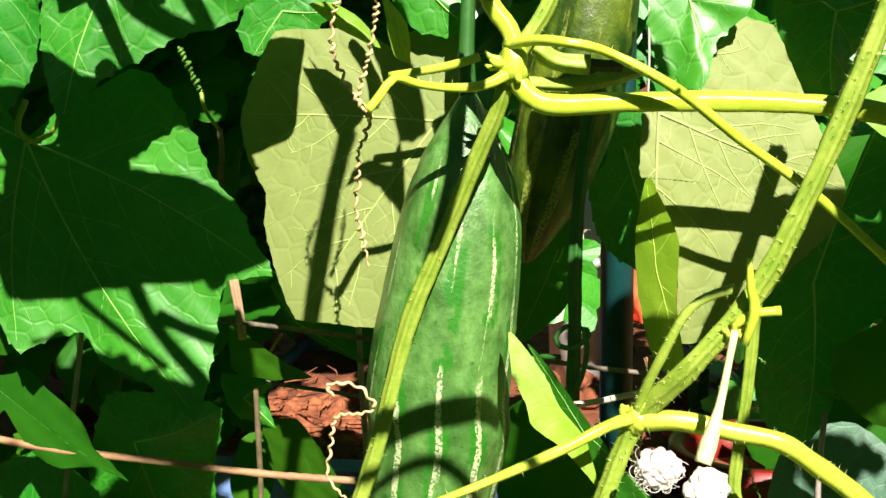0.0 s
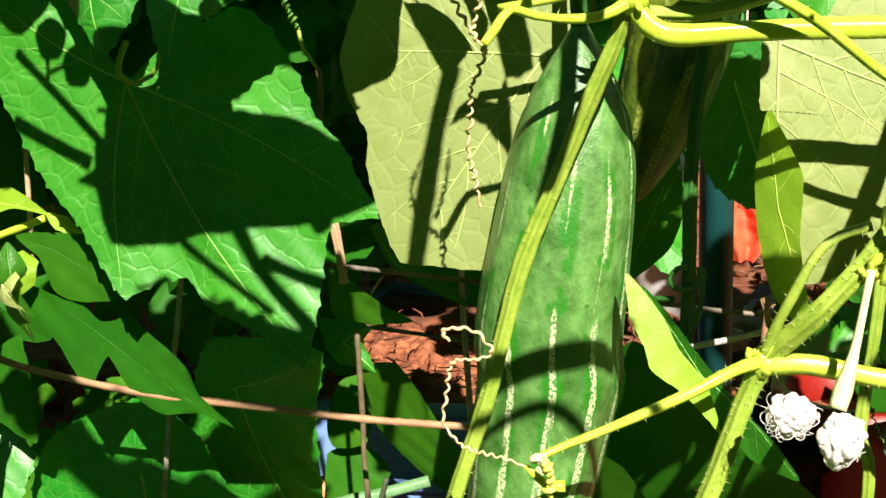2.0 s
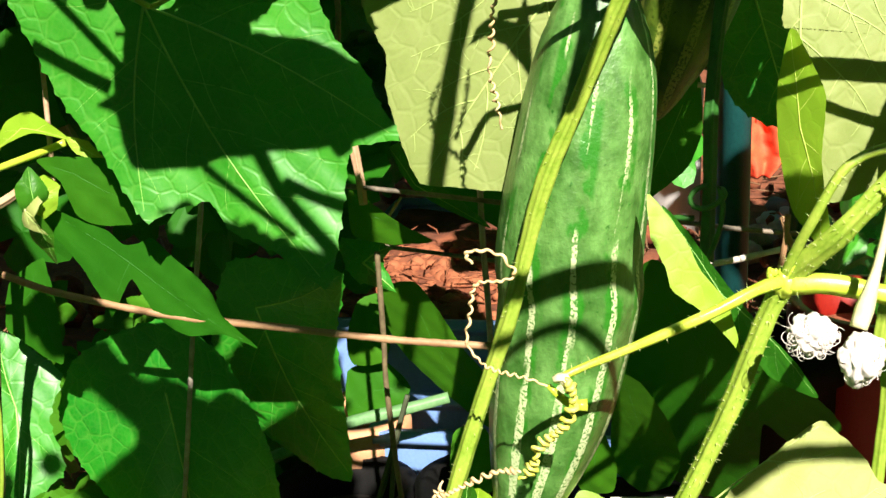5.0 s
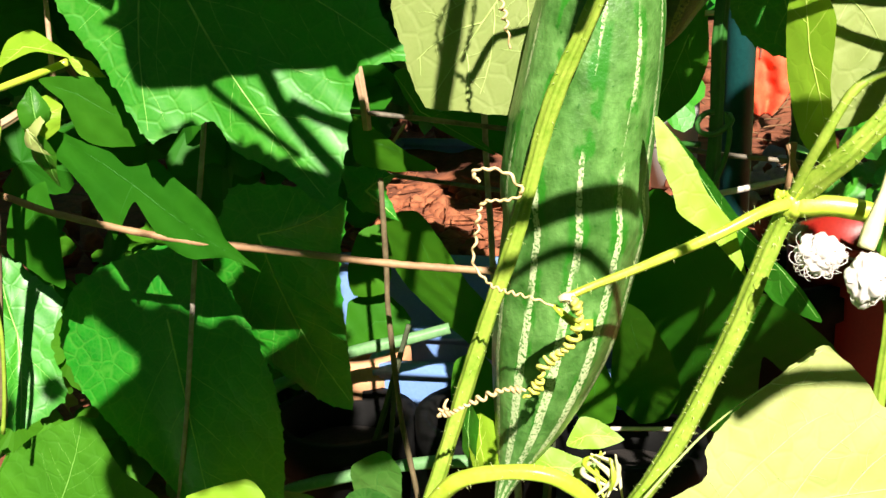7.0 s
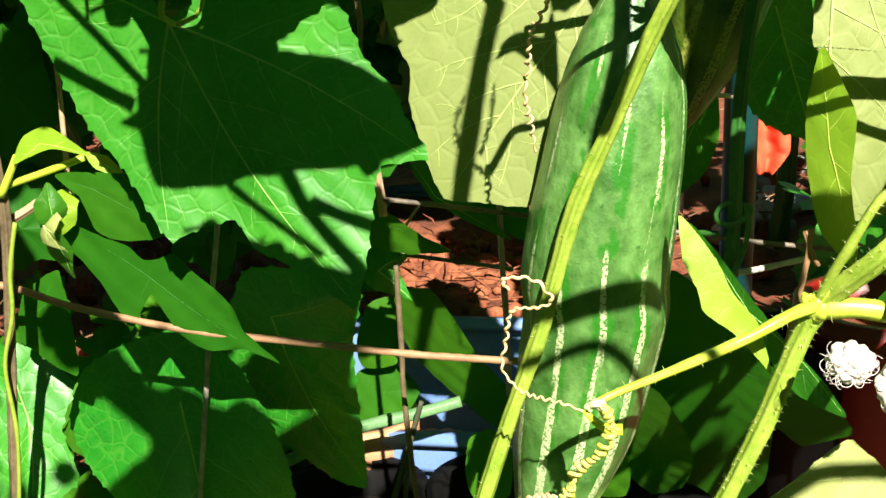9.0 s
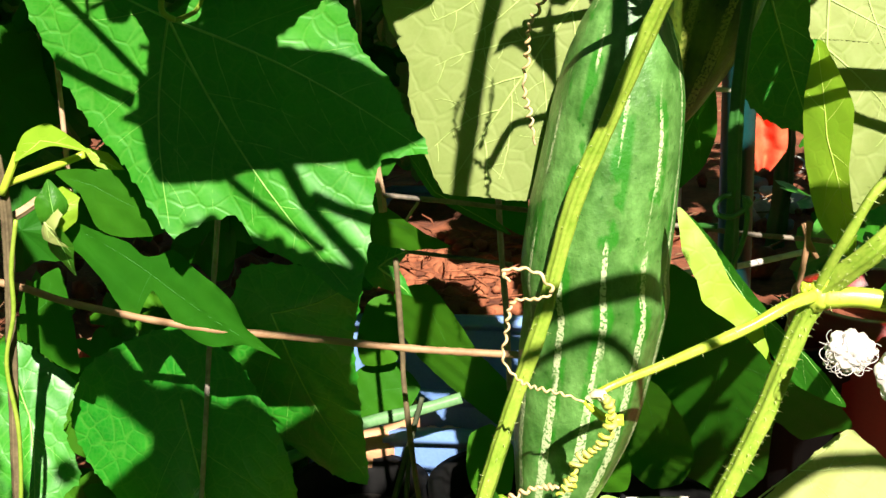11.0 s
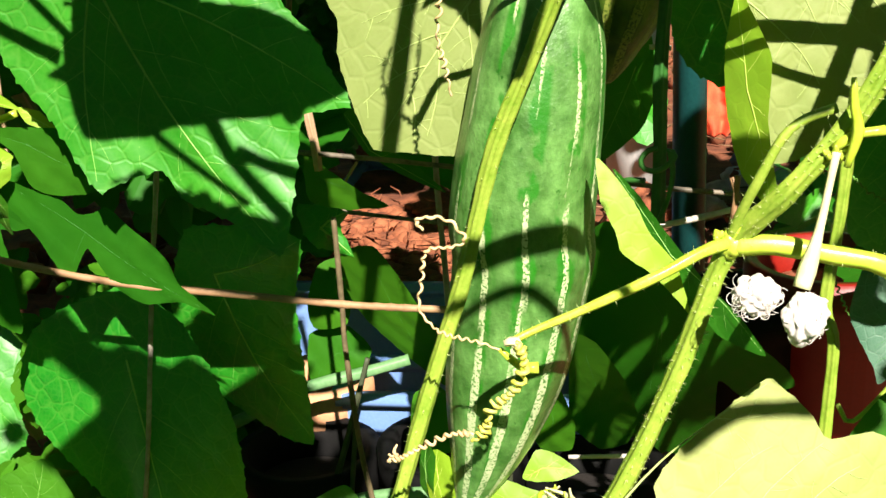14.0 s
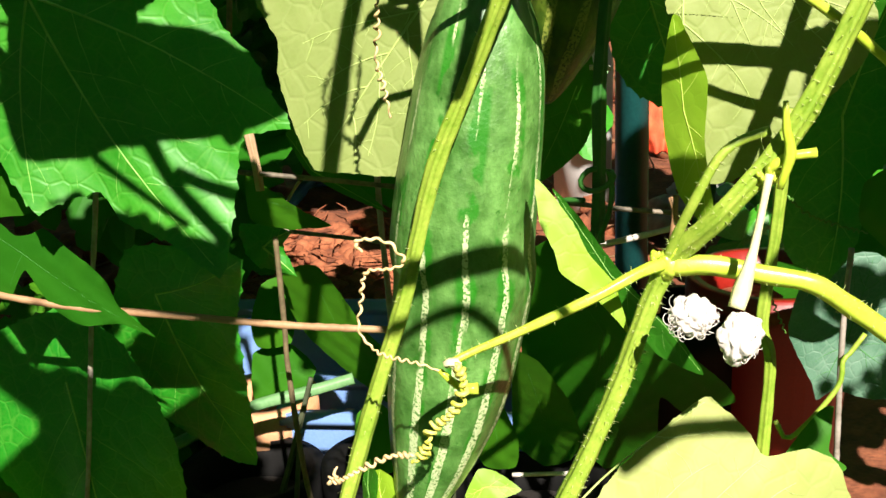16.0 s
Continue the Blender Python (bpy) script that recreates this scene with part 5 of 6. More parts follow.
wire("weathered upright wire among the leaves", [(-0.248, 0.055, 0.454), (-0.254, 0.055, 0.407), (-0.266, 0.055, 0.336), (-0.284, 0.055, 0.219), (-0.300, 0.055, 0.132), (-0.310, 0.055, 0.062)], 1.7, WIRE_GREY)
wire("dark horizontal wire among the leaves", [(-0.180, 0.060, 0.422), (-0.161, 0.060, 0.420), (-0.113, 0.060, 0.415), (-0.070, 0.060, 0.410), (0.023, 0.060, 0.400), (0.054, 0.060, 0.396), (0.087, 0.060, 0.393), (0.116, 0.060, 0.390)], 1.5, WIRE_DARK)
wire("dark thin wire among the leaves", [(-0.164, 0.120, 0.367), (-0.123, 0.120, 0.362), (-0.084, 0.120, 0.357)], 1.5, WIRE_DARK)
wire("weathered upright wire among the leaves", [(-0.089, 0.090, 0.430), (-0.088, 0.090, 0.377), (-0.086, 0.090, 0.336), (-0.085, 0.090, 0.283)], 1.9, WIRE_GREY)
wire("pale bare wire among the leaves", [(0.012, 0.100, 0.358), (0.052, 0.100, 0.363), (0.094, 0.100, 0.373)], 1.9, WIRE_PALE)
wire("weathered upright wire among the leaves", [(0.088, 0.050, 0.406), (0.086, 0.050, 0.382), (0.078, 0.050, 0.336)], 1.7, WIRE_TAN)
wire("twisted wire end among the leaves", [(0.085, 0.050, 0.405), (0.088, 0.050, 0.395), (0.093, 0.050, 0.385)], 1.4, WIRE_TAN)
wire("weathered upright wire among the leaves", [(0.182, 0.035, 0.379), (0.180, 0.035, 0.339), (0.180, 0.035, 0.291), (0.181, 0.035, 0.234)], 1.7, WIRE_GREY)
wire("weathered upright wire among the leaves", [(-0.0668, 0.050, 0.190), (-0.0660, 0.050, 0.165), (-0.0647, 0.050, 0.138), (-0.0630, 0.050, 0.090), (-0.0620, 0.050, 0.000)], 2.4, WIRE_GREY)
wire("pale bare wire among the leaves", [(-0.012, 0.100, 0.203), (0.028, 0.100, 0.205)], 1.5, WIRE_PALE)
wire("pale bare wire among the leaves", [(0.040, 0.120, 0.468), (0.053, 0.120, 0.467)], 1.5, WIRE_PALE)

# ---- tendrils ----
tendril("dry coiled orange-tan tendril", [(-0.045, -0.100, 0.552), (-0.045, -0.091, 0.548), (-0.049, -0.083, 0.541), (-0.054, -0.074, 0.532), (-0.056, -0.068, 0.515), (-0.058, -0.064, 0.504), (-0.056, -0.059, 0.489), (-0.054, -0.055, 0.474)], .85, TENDRIL_TAN, coil=1.3, turns=15)
tendril("dry coiled orange-tan tendril", [(-0.046, -0.100, 0.552), (-0.053, -0.103, 0.565), (-0.058, -0.105, 0.577), (-0.057, -0.108, 0.593), (-0.051, -0.110, 0.609)], .85, TENDRIL_TAN, coil=1.2, turns=13)
tendril("dry coiled orange-tan tendril", [(-0.051, -0.090, 0.556), (-0.047, -0.093, 0.568), (-0.042, -0.097, 0.584), (-0.038, -0.100, 0.607)], .8, TENDRIL_TAN, coil=1.1, turns=13)
tendril("dry hooked tan tendril with a frayed end", [(-0.063, -0.100, 0.421), (-0.066, -0.100, 0.425), (-0.063, -0.100, 0.427), (-0.052, -0.100, 0.426), (-0.044, -0.100, 0.417), (-0.050, -0.100, 0.413), (-0.062, -0.100, 0.411), (-0.065, -0.100, 0.397), (-0.067, -0.100, 0.383), (-0.061, -0.100, 0.374), (-0.055, -0.100, 0.370), (-0.039, -0.100, 0.366), (-0.029, -0.100, 0.362)], .85, TENDRIL_TAN, coil=.8, turns=26)
vine("yellow bract at the tendril node", [(-0.012, -0.100, 0.354), (-0.019, -0.100, 0.354), (-0.025, -0.100, 0.358), (-0.030, -0.100, 0.363)], [2.8, 2.4, 2, 1.2], STEM_YELLOW, hairs=0)
vine("pale tendril node among the leaves", [(-0.027, -0.105, 0.368), (-0.022, -0.105, 0.369), (-0.019, -0.105, 0.362)], [1.5, 2.4, 1.8], STEM_PALE, hairs=0)
tendril("knotted yellow coiled tendril", [(-0.020, -0.115, 0.373), (-0.017, -0.116, 0.362), (-0.023, -0.117, 0.349), (-0.033, -0.118, 0.341), (-0.035, -0.119, 0.332), (-0.042, -0.120, 0.325)], 1.3, TENDRIL_YELLOW, coil=2.6, turns=17)
tendril("tight coiled tan tendril", [(-0.041, -0.120, 0.329), (-0.051, -0.121, 0.329), (-0.063, -0.122, 0.324), (-0.076, -0.123, 0.317), (-0.081, -0.123, 0.316), (-0.079, -0.124, 0.320), (-0.076, -0.125, 0.320)], .95, TENDRIL_TAN, coil=1.4, turns=15)
tendril("green coiled tendril in shade", [(-0.182, 0.050, 0.583), (-0.177, 0.050, 0.572), (-0.172, 0.050, 0.561), (-0.170, 0.050, 0.557)], 1.0, TENDRIL_GREEN, coil=2, turns=10)
vine("green tendril stalk among the leaves", [(-0.170, 0.050, 0.557), (-0.168, 0.050, 0.547), (-0.160, 0.050, 0.535)], 1.2, STEM_GREEN, hairs=0)
tendril("thin wavy green tendril", [(0.145, 0.030, 0.411), (0.157, 0.030, 0.400), (0.175, 0.030, 0.393), (0.189, 0.030, 0.389)], .6, TENDRIL_GREEN, coil=1, turns=14)
tendril("thin wavy green tendril", [(0.137, 0.030, 0.360), (0.141, 0.030, 0.348), (0.148, 0.030, 0.331)], .6, TENDRIL_GREEN, coil=1, turns=8)
tendril("loose curled pale green tendril", [(-0.0249, -0.030, 0.2241), (-0.0279, -0.030, 0.2077), (-0.0215, -0.030, 0.2001), (-0.0167, -0.030, 0.1954)], .7, TENDRIL_YELLOW, coil=.3, turns=3)
tendril("loose curled pale green tendril", [(-0.0300, -0.025, 0.2170), (-0.0367, -0.020, 0.2121), (-0.0408, -0.020, 0.2008), (-0.0366, -0.020, 0.1973), (-0.0334, -0.020, 0.2032), (-0.0383, -0.020, 0.2065)], .8, TENDRIL_YELLOW, coil=.3, turns=3)
vine("short dry spur on a coiled tendril", [(-0.0763, -0.1245, 0.3249), (-0.0782, -0.1245, 0.3211), (-0.0757, -0.1245, 0.3163)], [0.4, 0.8, 1.0], TENDRIL_TAN, hairs=0)
tendril("loose curled pale green tendril", [(-0.012, -0.030, 0.191), (-0.020, -0.030, 0.205), (-0.030, -0.030, 0.218), (-0.036, -0.030, 0.209), (-0.031, -0.030, 0.204), (-0.036, -0.030, 0.214), (-0.041, -0.030, 0.207), (-0.037, -0.030, 0.202)], 1, TENDRIL_GREEN, coil=.3, turns=5)

# ---- places of single things ----
FLOWER_A = (0.0848, -0.1080, 0.3935)
FLOWER_B = (0.1061, -0.1060, 0.3850)
FL_TOP = (0.1190, -0.0860, 0.4517)
FL_MID = (0.1120, -0.0940, 0.4182)
FL_END = (0.1045, -0.1030, 0.3949)
NODE_TOP = (0.0174, -0.0580, 0.5719)
NODE_R = (0.1195, -0.0800, 0.4505)
NODE_LOW = (0.0767, -0.0680, 0.4040)
BUD = (0.0699, -0.0700, 0.4094)
DRYFL = (-0.0116, -0.0200, 0.2355)
TERRA = (-0.2108, 0.2500, 0.1766)
RED = (0.0963, 0.4300, 0.3708)
REDPOT_T = (0.1515, 0.2500, 0.3155)
POST = (0.0734, 0.3500, 0.3336)
WHITE = (0.0248, 1.5000, 0.2819)
BLACKPOT = (0.1147, 0.2800, 0.2549)


# ---- nodes and flower ----
def node_swelling(label, at, size, seed, stubs):
    root = thing("stem_node", at, label, "stem node", "swollen nodes")
    rng = random.Random(seed)
    knob("swelling", (0, 0, 0), size, STEM_YELLOW, root, seed, squash=(0.9, 0.8, 1.15))
    for _ in range(stubs):
        way = Vector((rng.uniform(-1, 1), rng.uniform(-0.9, -0.1), rng.uniform(-0.6, 1))).normalized()
        bm = bmesh.new()
        line, at2 = glide([way * size * 0.6, way * size * 1.25, way * size * 1.6 + Vector((0, 0, 0.002))], 0.001)
        sweep(bm, line, spread([2.0, 1.6, 0.5], at2), 8)
        part("bud", bm, STEM_YELLOW, root)
    return root


node_swelling("swollen yellow-green node where stems meet", NODE_TOP, 0.0085, 3, 4)
node_swelling("small node with pale buds and bracts", NODE_R, 0.0052, 8, 7)
node_swelling("node on a hairy vine", NODE_LOW, 0.0062, 5, 2)
node_swelling("pale bud at a node", BUD, 0.0022, 9, 2)


def flower(label, stalk, heads):
    """A withered white flower: a stalk that widens to a calyx, and crumpled fringed petals."""
    root = thing("gourd_flower", stalk[0], label, "flower")
    base = Vector(stalk[0])
    bm = bmesh.new()
    line, at = glide([Vector(p) - base for p in stalk], 0.002)
    sweep(bm, line, spread([2.0, 1.7, 1.8, 2.1, 3.2, 4.2, 3.8], at), 12, 5, 0.04)
    part("calyx_stalk", bm, STEM_PALE, root, "cream stalk widening to a calyx")
    for seed, (centre, size, squash) in enumerate(heads):
        rng = random.Random(seed + 40)
        mid = Vector(centre) - base
        bm = bmesh.new()
        bmesh.ops.create_icosphere(bm, subdivisions=5, radius=size)
        for v in bm.verts:
            d = v.co.normalized()
            fold = abs(noise.noise(d * 1.6 + Vector((seed * 5, 0, 0))))
            k = 0.80 + 0.30 * fold + 0.13 * noise.noise(d * 3.7) + 0.05 * noise.noise(d * 11)
            k *= 0.9 if seed == 0 else 1.0 - 0.34 * max(0.0, d.z) + 0.12 * max(0.0, -d.z)
            v.co = Vector((d.x * squash[0], d.y * squash[1], d.z * squash[2])) * size * k + mid
        part("petals", bm, PETAL, root, "crumpled white petals")
        for _ in range(40 if seed == 0 else 10):
            d = Vector((rng.uniform(-1, 1), rng.uniform(-1, 0.2), rng.uniform(-1, 0.6))).normalized()
            p = mid + Vector((d.x * squash[0], d.y * squash[1], d.z * squash[2])) * size * (0.6 if seed == 0 else 0.85)
            spin = d.cross(Vector((rng.uniform(-1, 1), rng.uniform(-1, 1), rng.uniform(-1, 1)))).normalized()
            r = rng.uniform(0.0016, 0.0046) if seed == 0 else rng.uniform(0.0008, 0.002)
            far = rng.uniform(1.0, 5.2)
            pts = []
            for i in range(22):
                a = far * i / 21
                pts.append(p + d * (math.sin(a) * r + 0.0018 * i / 21) + spin * ((1 - math.cos(a)) * r))
            bm = bmesh.new()
            sweep(bm, pts, [0.00024 - 0.00012 * i / 21 for i in range(22)], 5)
            part("fringe", bm, PETAL, root)
    return root


flower("withered white fringed flower hanging on its stalk", [FL_TOP, FL_MID, FL_END],
       [(FLOWER_A, 0.0108, (1.15, 0.9, 1.0)), (FLOWER_B, 0.0119, (0.9, 0.85, 1.25))])


def dry_flower(at):
    rng = random.Random(77)
    root = thing("dried_flower", at, "dried pale flower strands tangled among leaves", "flower")
    for i in range(9):
        a = Vector((rng.uniform(-0.008, 0.008), rng.uniform(-0.004, 0.004), 0.011 + rng.uniform(-0.002, 0.002)))
        b = Vector((rng.uniform(-0.011, 0.011), rng.uniform(-0.006, 0.004), rng.uniform(-0.004, 0.004)))
        c = Vector((rng.uniform(-0.009, 0.013), rng.uniform(-0.004, 0.004), -0.013 + rng.uniform(-0.004, 0.004)))
        bm = bmesh.new()
        line, at2 = glide([a, b, c], 0.001)
        sweep(bm, line, spread([0.5, 1.7, 0.5], at2), 7)
        part("strand", bm, STEM_PALE if i % 3 else STEM_YELLOW, root)


dry_flower(DRYFL)


# ---- things behind the trellis ----
def tub(label, x0, x1, y0, y1, z1, lip, soil):
    """A rectangular plastic tub with thick walls, a rolled rim and soil in it."""
    root = thing("plastic_tub", ((x0 + x1) / 2, (y0 + y1) / 2, 0), label, "tub", "planting tubs")
    w, d, t = x1 - x0, y1 - y0, 0.004
    for cx, cy, sx, sy in ((0, -d / 2, w, t), (0, d / 2, w, t), (-w / 2, 0, t, d), (w / 2, 0, t, d)):
        bm = bmesh.new()
        box(bm, (cx, cy, z1 / 2), (sx, sy, z1), 0.001)
        part("side", bm, BLUE_PLASTIC, root, smooth=False)
        bm = bmesh.new()
        box(bm, (cx * 1.02, cy * 1.02, z1 + 0.002), (sx + lip, sy + lip, 0.012), 0.004)
        part("rim", bm, BLUE_PLASTIC, root)
    bm = bmesh.new()
    bmesh.ops.create_grid(bm, x_segments=24, y_segments=24, size=0.5, matrix=Matrix.Translation((0, 0, z1 * soil)) @ Matrix.Diagonal((w - t, d - t, 1, 1)))
    for v in bm.verts:
        v.co.z += 0.012 * noise.noise(v.co * 30)
    part("soil", bm, SOIL, root)
    return root


tub("blue plastic tub filled with reddish soil", -0.30, -0.05, 0.36, 0.80, 0.225, 0.012, 0.98)
tub("blue plastic tub with pebbly soil", -0.192, 0.0, 0.205, 0.275, 0.19, 0.012, 0.87)


def tub_straw():
    rng = random.Random(6)
    bm = bmesh.new()
    for _ in range(70):
        p = Vector((rng.uniform(-0.28, -0.07), rng.uniform(0.38, 0.64), 0.228 + rng.uniform(0, 0.012)))
        a = rng.uniform(0, math.pi)
        way = Vector((math.cos(a), math.sin(a), rng.uniform(-0.15, 0.15))) * rng.uniform(0.008, 0.03)
        sag = Vector((way.y, -way.x, 0)) * rng.uniform(-0.3, 0.3)
        sweep(bm, [p - way, p + sag, p + way], [0.0007, 0.0012, 0.0005], 4, closed=False)
    for _ in range(240):
        p = Vector((rng.uniform(-0.28, -0.07), rng.uniform(0.38, 0.64), 0.222))
        bmesh.ops.create_icosphere(bm, subdivisions=1, radius=rng.uniform(0.004, 0.013), matrix=Matrix.Translation(p) @ Matrix.Diagonal((1, rng.uniform(0.6, 1), rng.uniform(0.5, 1), 1)))
    tagged(part("straw", bm, MULCH), "dry straw and crumbs on the tub's soil", "straw", kind="stuff")


tub_straw()


def pebbles():
    rng = random.Random(12)
    for _ in range(40):
        s = rng.uniform(0.004, 0.009)
        bm = bmesh.new()
        bmesh.ops.create_icosphere(bm, subdivisions=2, radius=s)
        for v in bm.verts:
            v.co *= 1 + 0.3 * noise.noise(v.co * 120 + Vector((rng.random(), 0, 0)))
            v.co.z *= 0.7
        ob = part("pebble", bm, PEBBLE)
        ob.location = (rng.uniform(-0.185, -0.06), rng.uniform(0.212, 0.265), 0.168)
        tagged(ob, "pinkish pebble on the tub's soil", "pebble", "pebbles in the tub")


pebbles()


def pot(label, at, r0, r1, high, material, lip=0.006, fill=SOIL):
    root = thing("flower_pot", (at[0], at[1], 0), label, "flower pot", "pots")
    bm = turned([(0.0, 0.0), (r0, 0.0), (r1, high - 0.03), (r1 + lip, high - 0.028), (r1 + lip, high), (r1 - 0.004, high), (r1 - 0.006, high - 0.03), (r0 - 0.006, 0.01), (0.0, 0.01)])
    part("body", bm, material, root)
    bm = turned([(0.0, high - 0.025), (r1 - 0.007, high - 0.028)])
    part("soil", bm, fill, root)
    return root


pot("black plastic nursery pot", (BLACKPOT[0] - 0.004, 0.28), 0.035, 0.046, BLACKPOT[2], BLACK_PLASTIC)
pot("terracotta flower pot, sunlit on one side", (TERRA[0] - 0.006, 0.235), 0.030, 0.038, TERRA[2] + 0.022, TERRACOTTA)
pot("dark red plastic flower pot", (REDPOT_T[0] + 0.03, 0.30), 0.045, 0.062, REDPOT_T[2] - 0.04, RED_PLASTIC)


def post():
    root = thing("garden_post", (POST[0], POST[1], 0), "teal painted metal garden post", "post")
    bm = turned([(0.0, 0.0), (0.0135, 0.0), (0.0135, 1.3), (0.012, 1.304), (0.0, 1.304)], 28)
    part("tube", bm, TEAL_METAL, root)


post()


def red_bag():
    root = thing("red_cloth", RED, "crumpled red cloth hanging among the vines", "cloth")
    bm = bmesh.new()
    bmesh.ops.create_grid(bm, x_segments=30, y_segments=30, size=0.5)
    for v in bm.verts:
        x, z = v.co.x, v.co.y
        wide = 0.05 * (1.0 if z > -0.15 else max(0.35, 1 + 1.6 * (z + 0.15)))
        v.co = Vector((x * wide, 0.006 * math.sin(x * 11 + z * 3) + 0.004 * noise.noise(Vector((x * 5, z * 5, 0))), z * 0.055))
    bmesh.ops.solidify(bm, geom=bm.faces[:], thickness=0.0015)
    part("cloth", bm, RED_CLOTH, root)
    bm = bmesh.new()
    sweep(bm, [Vector((0, 0.004, 0.02)), Vector((0.004, 0.004, 0.2)), Vector((0.0, 0.004, 0.45))], [0.001] * 3, 6)
    part("cord", bm, WIRE_PALE, root)


red_bag()


def white_can():
    root = thing("white_container", (WHITE[0], WHITE[1], 0), "white plastic container standing on the soil", "container")
    bm = turned([(0.0, 0.0), (0.05, 0.0), (0.055, 0.26), (0.04, 0.31), (0.02, 0.33), (0.02, 0.37), (0.0, 0.37)])
    part("body", bm, WHITE_PLASTIC, root)


white_can()


# Black pots added to fill the dark gap in front of the blue tub.
pot("black pot added to fill a dark gap", (-0.205, 0.150), 0.038, 0.048, 0.178, BLACK_PLASTIC, fill=DARK_FILL)
pot("black pot added to fill a dark gap", (-0.098, 0.152), 0.038, 0.048, 0.186, BLACK_PLASTIC, fill=DARK_FILL)
pot("black pot added to fill a dark gap", (0.002, 0.158), 0.036, 0.045, 0.168, BLACK_PLASTIC, fill=DARK_FILL)
vine("thin dark stick leaning among the pots", [(-0.205, 0.105, 0.02), (-0.190, 0.110, 0.12), (-0.165, 0.118, 0.205), (-0.148, 0.122, 0.262)], [2.4, 2.2, 2.0, 1.6], STEM_DARK, hairs=0)
vine("thin dark stick leaning among the pots", [(-0.175, 0.100, 0.02), (-0.168, 0.108, 0.12), (-0.158, 0.118, 0.222)], [2.2, 2.0, 1.6], STEM_DARK, hairs=0)


# ---- stones and a stalk on the soil behind ----
def stone(at, size, material):
    root = thing("stone", (at[0], at[1], size * 0.35), "rough stone lying on reddish soil", "stone", "stones")
    knob("body", (0, 0, 0), size, material, root, at[0] * 40, squash=(1.1, 0.9, 0.7))


stone((0.172, 1.447), 0.030, PEBBLE)
stone((0.204, 1.575), 0.022, STONE_PALE)
stone((0.216, 1.483), 0.028, PEBBLE)
stone((0.266, 1.531), 0.030, STONE_PALE)
stone((0.232, 1.415), 0.025, STONE_GREY)
stone((0.225, 1.697), 0.020, STONE_GREY)
stone((0.144, 1.347), 0.030, PEBBLE)
stone((0.309, 1.832), 0.025, STONE_PALE)
stone((0.240, 1.635), 0.018, STONE_PALE)
FAR_STALK = (0.219, 1.334)
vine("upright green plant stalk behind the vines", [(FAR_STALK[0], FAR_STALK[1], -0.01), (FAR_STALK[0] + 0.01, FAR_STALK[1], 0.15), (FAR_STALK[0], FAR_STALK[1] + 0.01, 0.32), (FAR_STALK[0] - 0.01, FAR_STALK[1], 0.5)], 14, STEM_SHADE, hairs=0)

# ---- foliage around ----
def leaf_heap(name, label, count, seed, spot, size, material):
    """Many plain lobed leaves in one mesh, facing roughly out of the hedge."""
    rng = random.Random(seed)
    verts, faces = [], []
    for _ in range(count):
        at = Vector(spot(rng))
        r = rng.uniform(*size)
        turn = Euler((radians(rng.uniform(20, 110)), radians(rng.uniform(-40, 40)), radians(rng.uniform(-60, 60)))).to_matrix()
        first = len(verts)
        verts.append(tuple(at))
        lobes = rng.choice((5, 7))
        for k in range(28):
            a = 2 * math.pi * k / 28
            s = r * (0.62 + 0.3 * abs(math.cos(lobes * a / 2)) ** 1.5 + 0.1 * math.cos(a)) * (0.35 if k == 14 else 1)
            verts.append(tuple(at + turn @ Vector((math.cos(a) * s, math.sin(a) * s, -0.25 * r * (s / r) ** 2 + 0.05 * r * math.sin(5 * a)))))
        for k in range(28):
            faces.append((first, first + 1 + k, first + 1 + (k + 1) % 28))
    data = bpy.data.meshes.new(name)
    data.from_pydata(verts, [], faces)
    data.materials.append(material)
    return tagged(new(name, data), label, "foliage", kind="stuff")


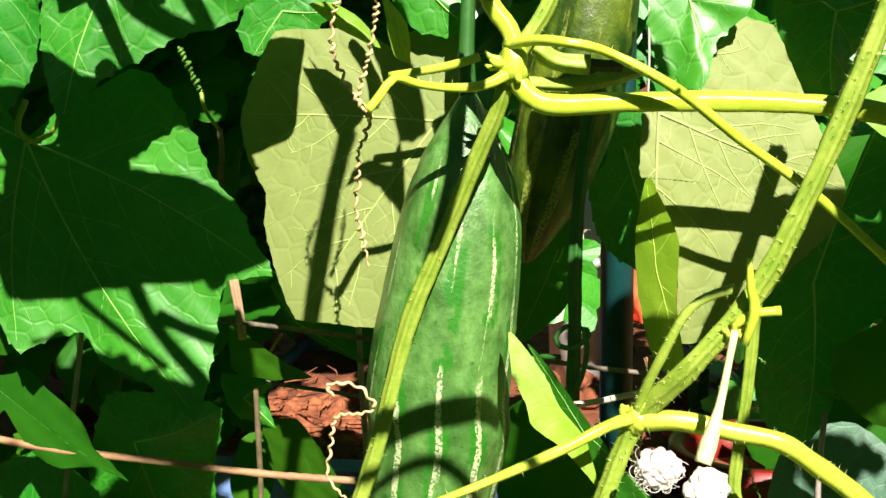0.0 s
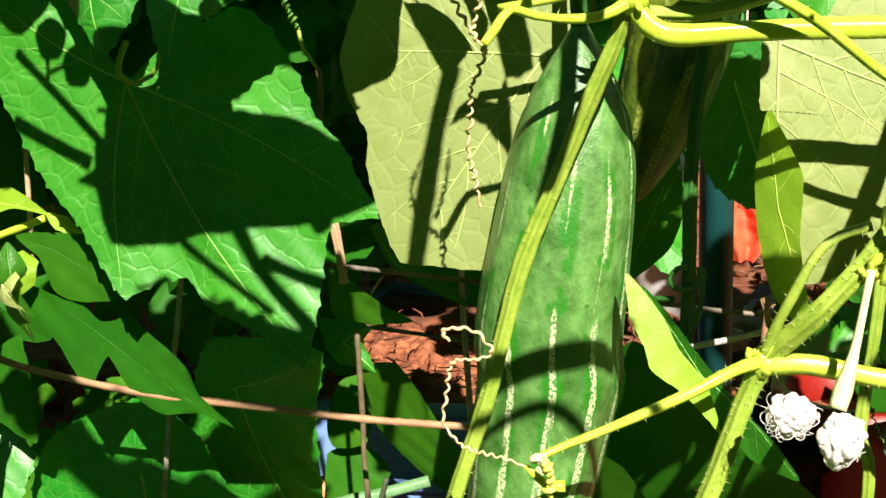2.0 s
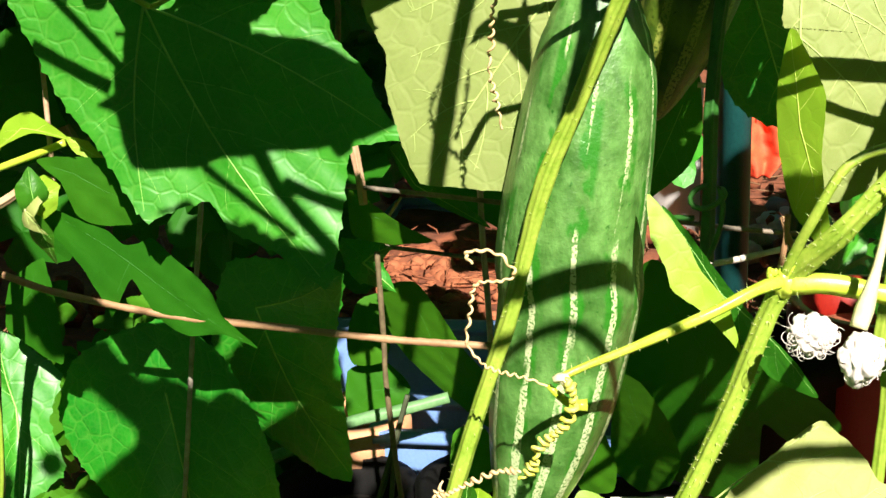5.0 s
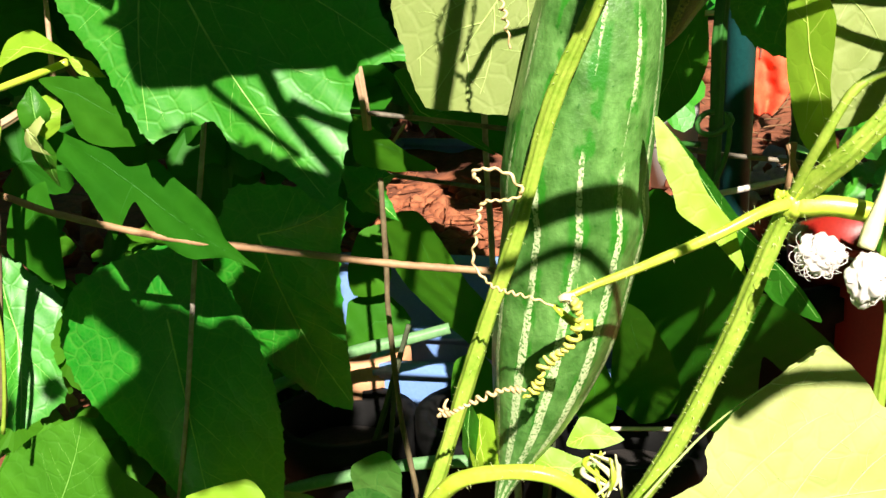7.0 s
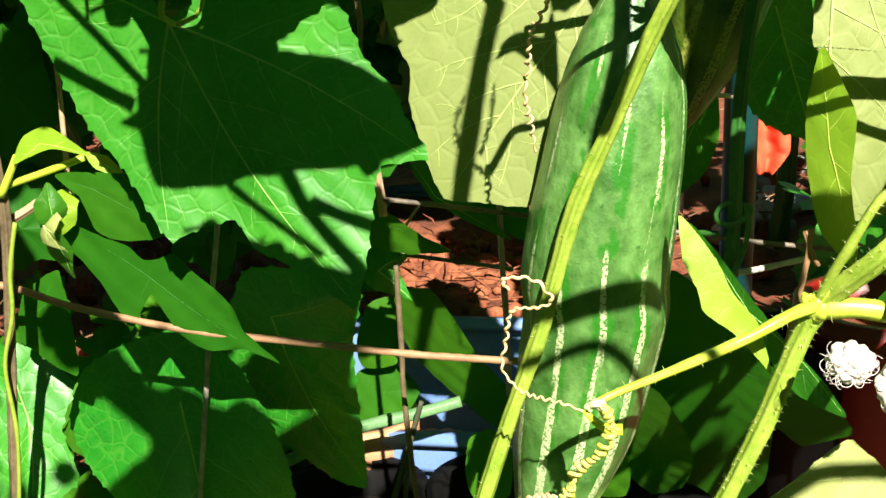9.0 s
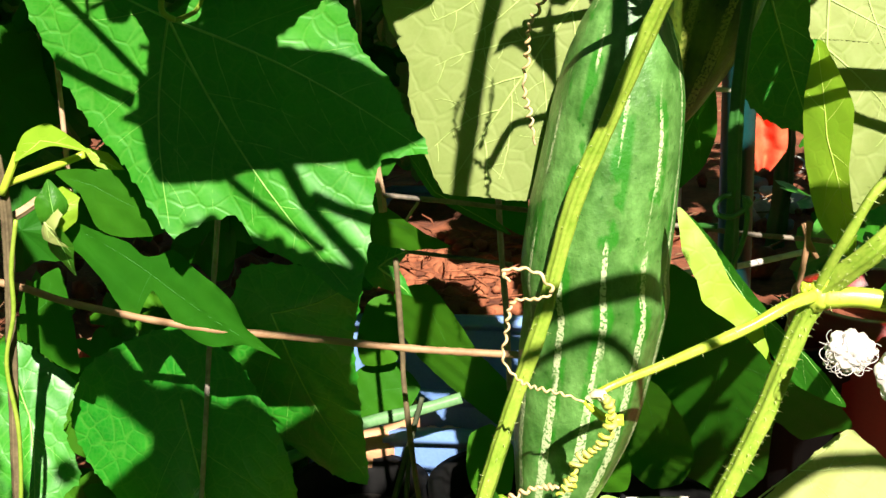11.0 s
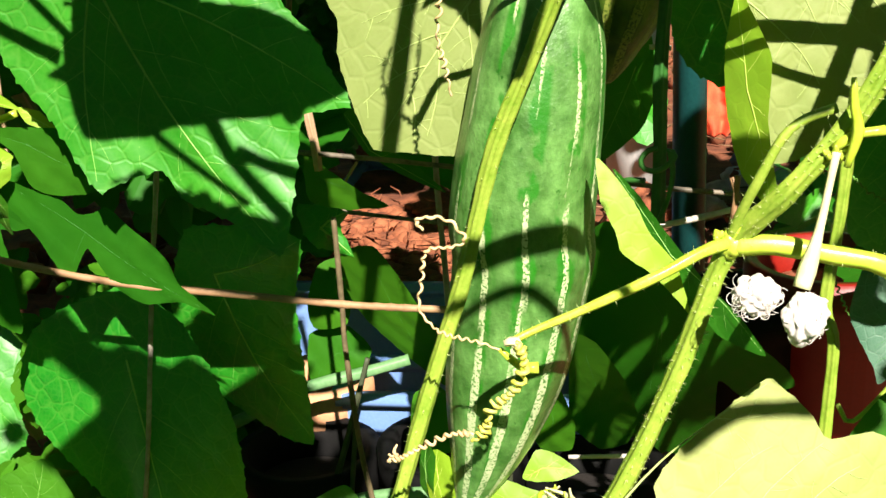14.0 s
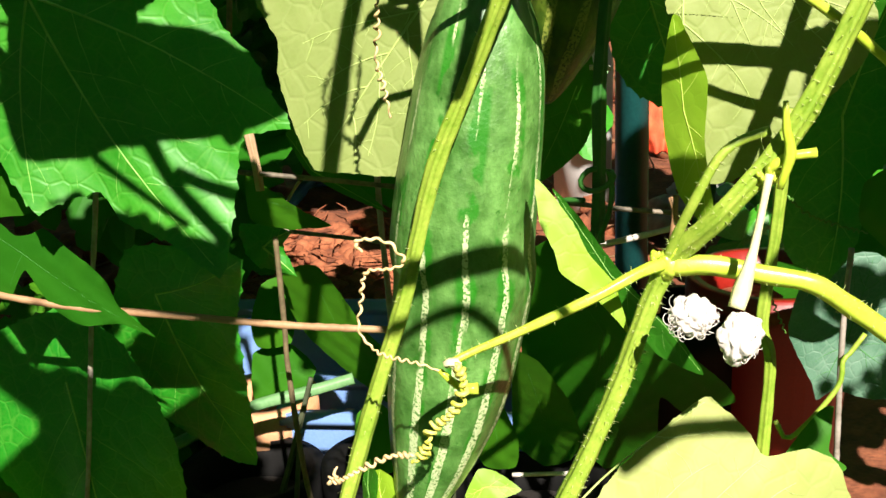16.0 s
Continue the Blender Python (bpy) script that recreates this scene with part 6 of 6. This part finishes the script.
leaf_heap("hedge_leaves", "dark mass of leaves behind the trellis", 900, 21, lambda g: (g.uniform(-1.1, 0.02), g.uniform(0.75, 1.1), g.uniform(0.24, 0.9)), (0.03, 0.07), LEAF_TOP)
# Leaves added above the view; they keep sun off the background.
leaf_heap("upper_leaves", "unseen leaves added above the trellis to shade the background", 1300, 22, lambda g: (g.choice((g.uniform(-0.9, 0.04), g.uniform(-0.9, 0.04), g.uniform(0.8, 1.05))), g.uniform(0.05, 0.9), g.uniform(0.68, 1.05)), (0.035, 0.075), LEAF_TOP)
leaf_heap("hedge_leaves", "dark mass of leaves behind the trellis", 500, 23, lambda g: (g.uniform(0.2, 1.1), g.uniform(0.75, 1.1), g.uniform(0.0, 0.9)), (0.03, 0.07), LEAF_TOP)
leaf_heap("trellis_leaves", "shaded gourd leaves deep in the trellis", 90, 24, lambda g: (g.uniform(-0.55, -0.24), g.uniform(0.28, 0.40), g.uniform(0.30, 0.7)), (0.04, 0.07), LEAF_FLAT)
leaf_heap("trellis_leaves", "shaded gourd leaves deep in the trellis", 50, 25, lambda g: (g.uniform(0.2, 0.5), g.uniform(0.16, 0.3), g.uniform(0.25, 0.7)), (0.04, 0.07), LEAF_FLAT)
leaf_heap("low_leaves", "small shaded leaves near the ground", 110, 26, lambda g: (g.uniform(-0.6, -0.30), g.uniform(0.30, 0.42), g.uniform(0.02, 0.24)), (0.025, 0.045), LEAF_FLAT)
leaf_heap("far_hedge", "distant dark green hedge", 1800, 27, lambda g: (g.uniform(-3.5, 3.5), g.uniform(3.4, 4.2), g.uniform(0.0, 1.6)), (0.07, 0.14), LEAF_TOP)
# Unseen hedges, added to block some sky and bounce green light.
leaf_heap("facing_hedge", "unseen hedge added behind the camera for green bounce light", 1500, 28, lambda g: (g.uniform(-2.2, 2.2), g.uniform(-2.4, -1.9), g.uniform(0.0, 1.5)), (0.06, 0.13), LEAF_TOP)
leaf_heap("side_hedge", "unseen hedge added at the sides to hold back sky light", 800, 29, lambda g: (g.choice((-1, 1)) * g.uniform(1.5, 2.0), g.uniform(-2.2, 1.0), g.uniform(0.0, 1.4)), (0.06, 0.13), LEAF_TOP)
# Added below the view so that the near soil bounces less red.
leaf_heap("low_cover", "unseen low plants added to turn the soil's red bounce green", 1600, 30, lambda g: (g.uniform(-1.5, 1.5), g.uniform(-1.9, -0.02), g.uniform(0.0, 0.1)), (0.04, 0.09), LEAF_TOP)
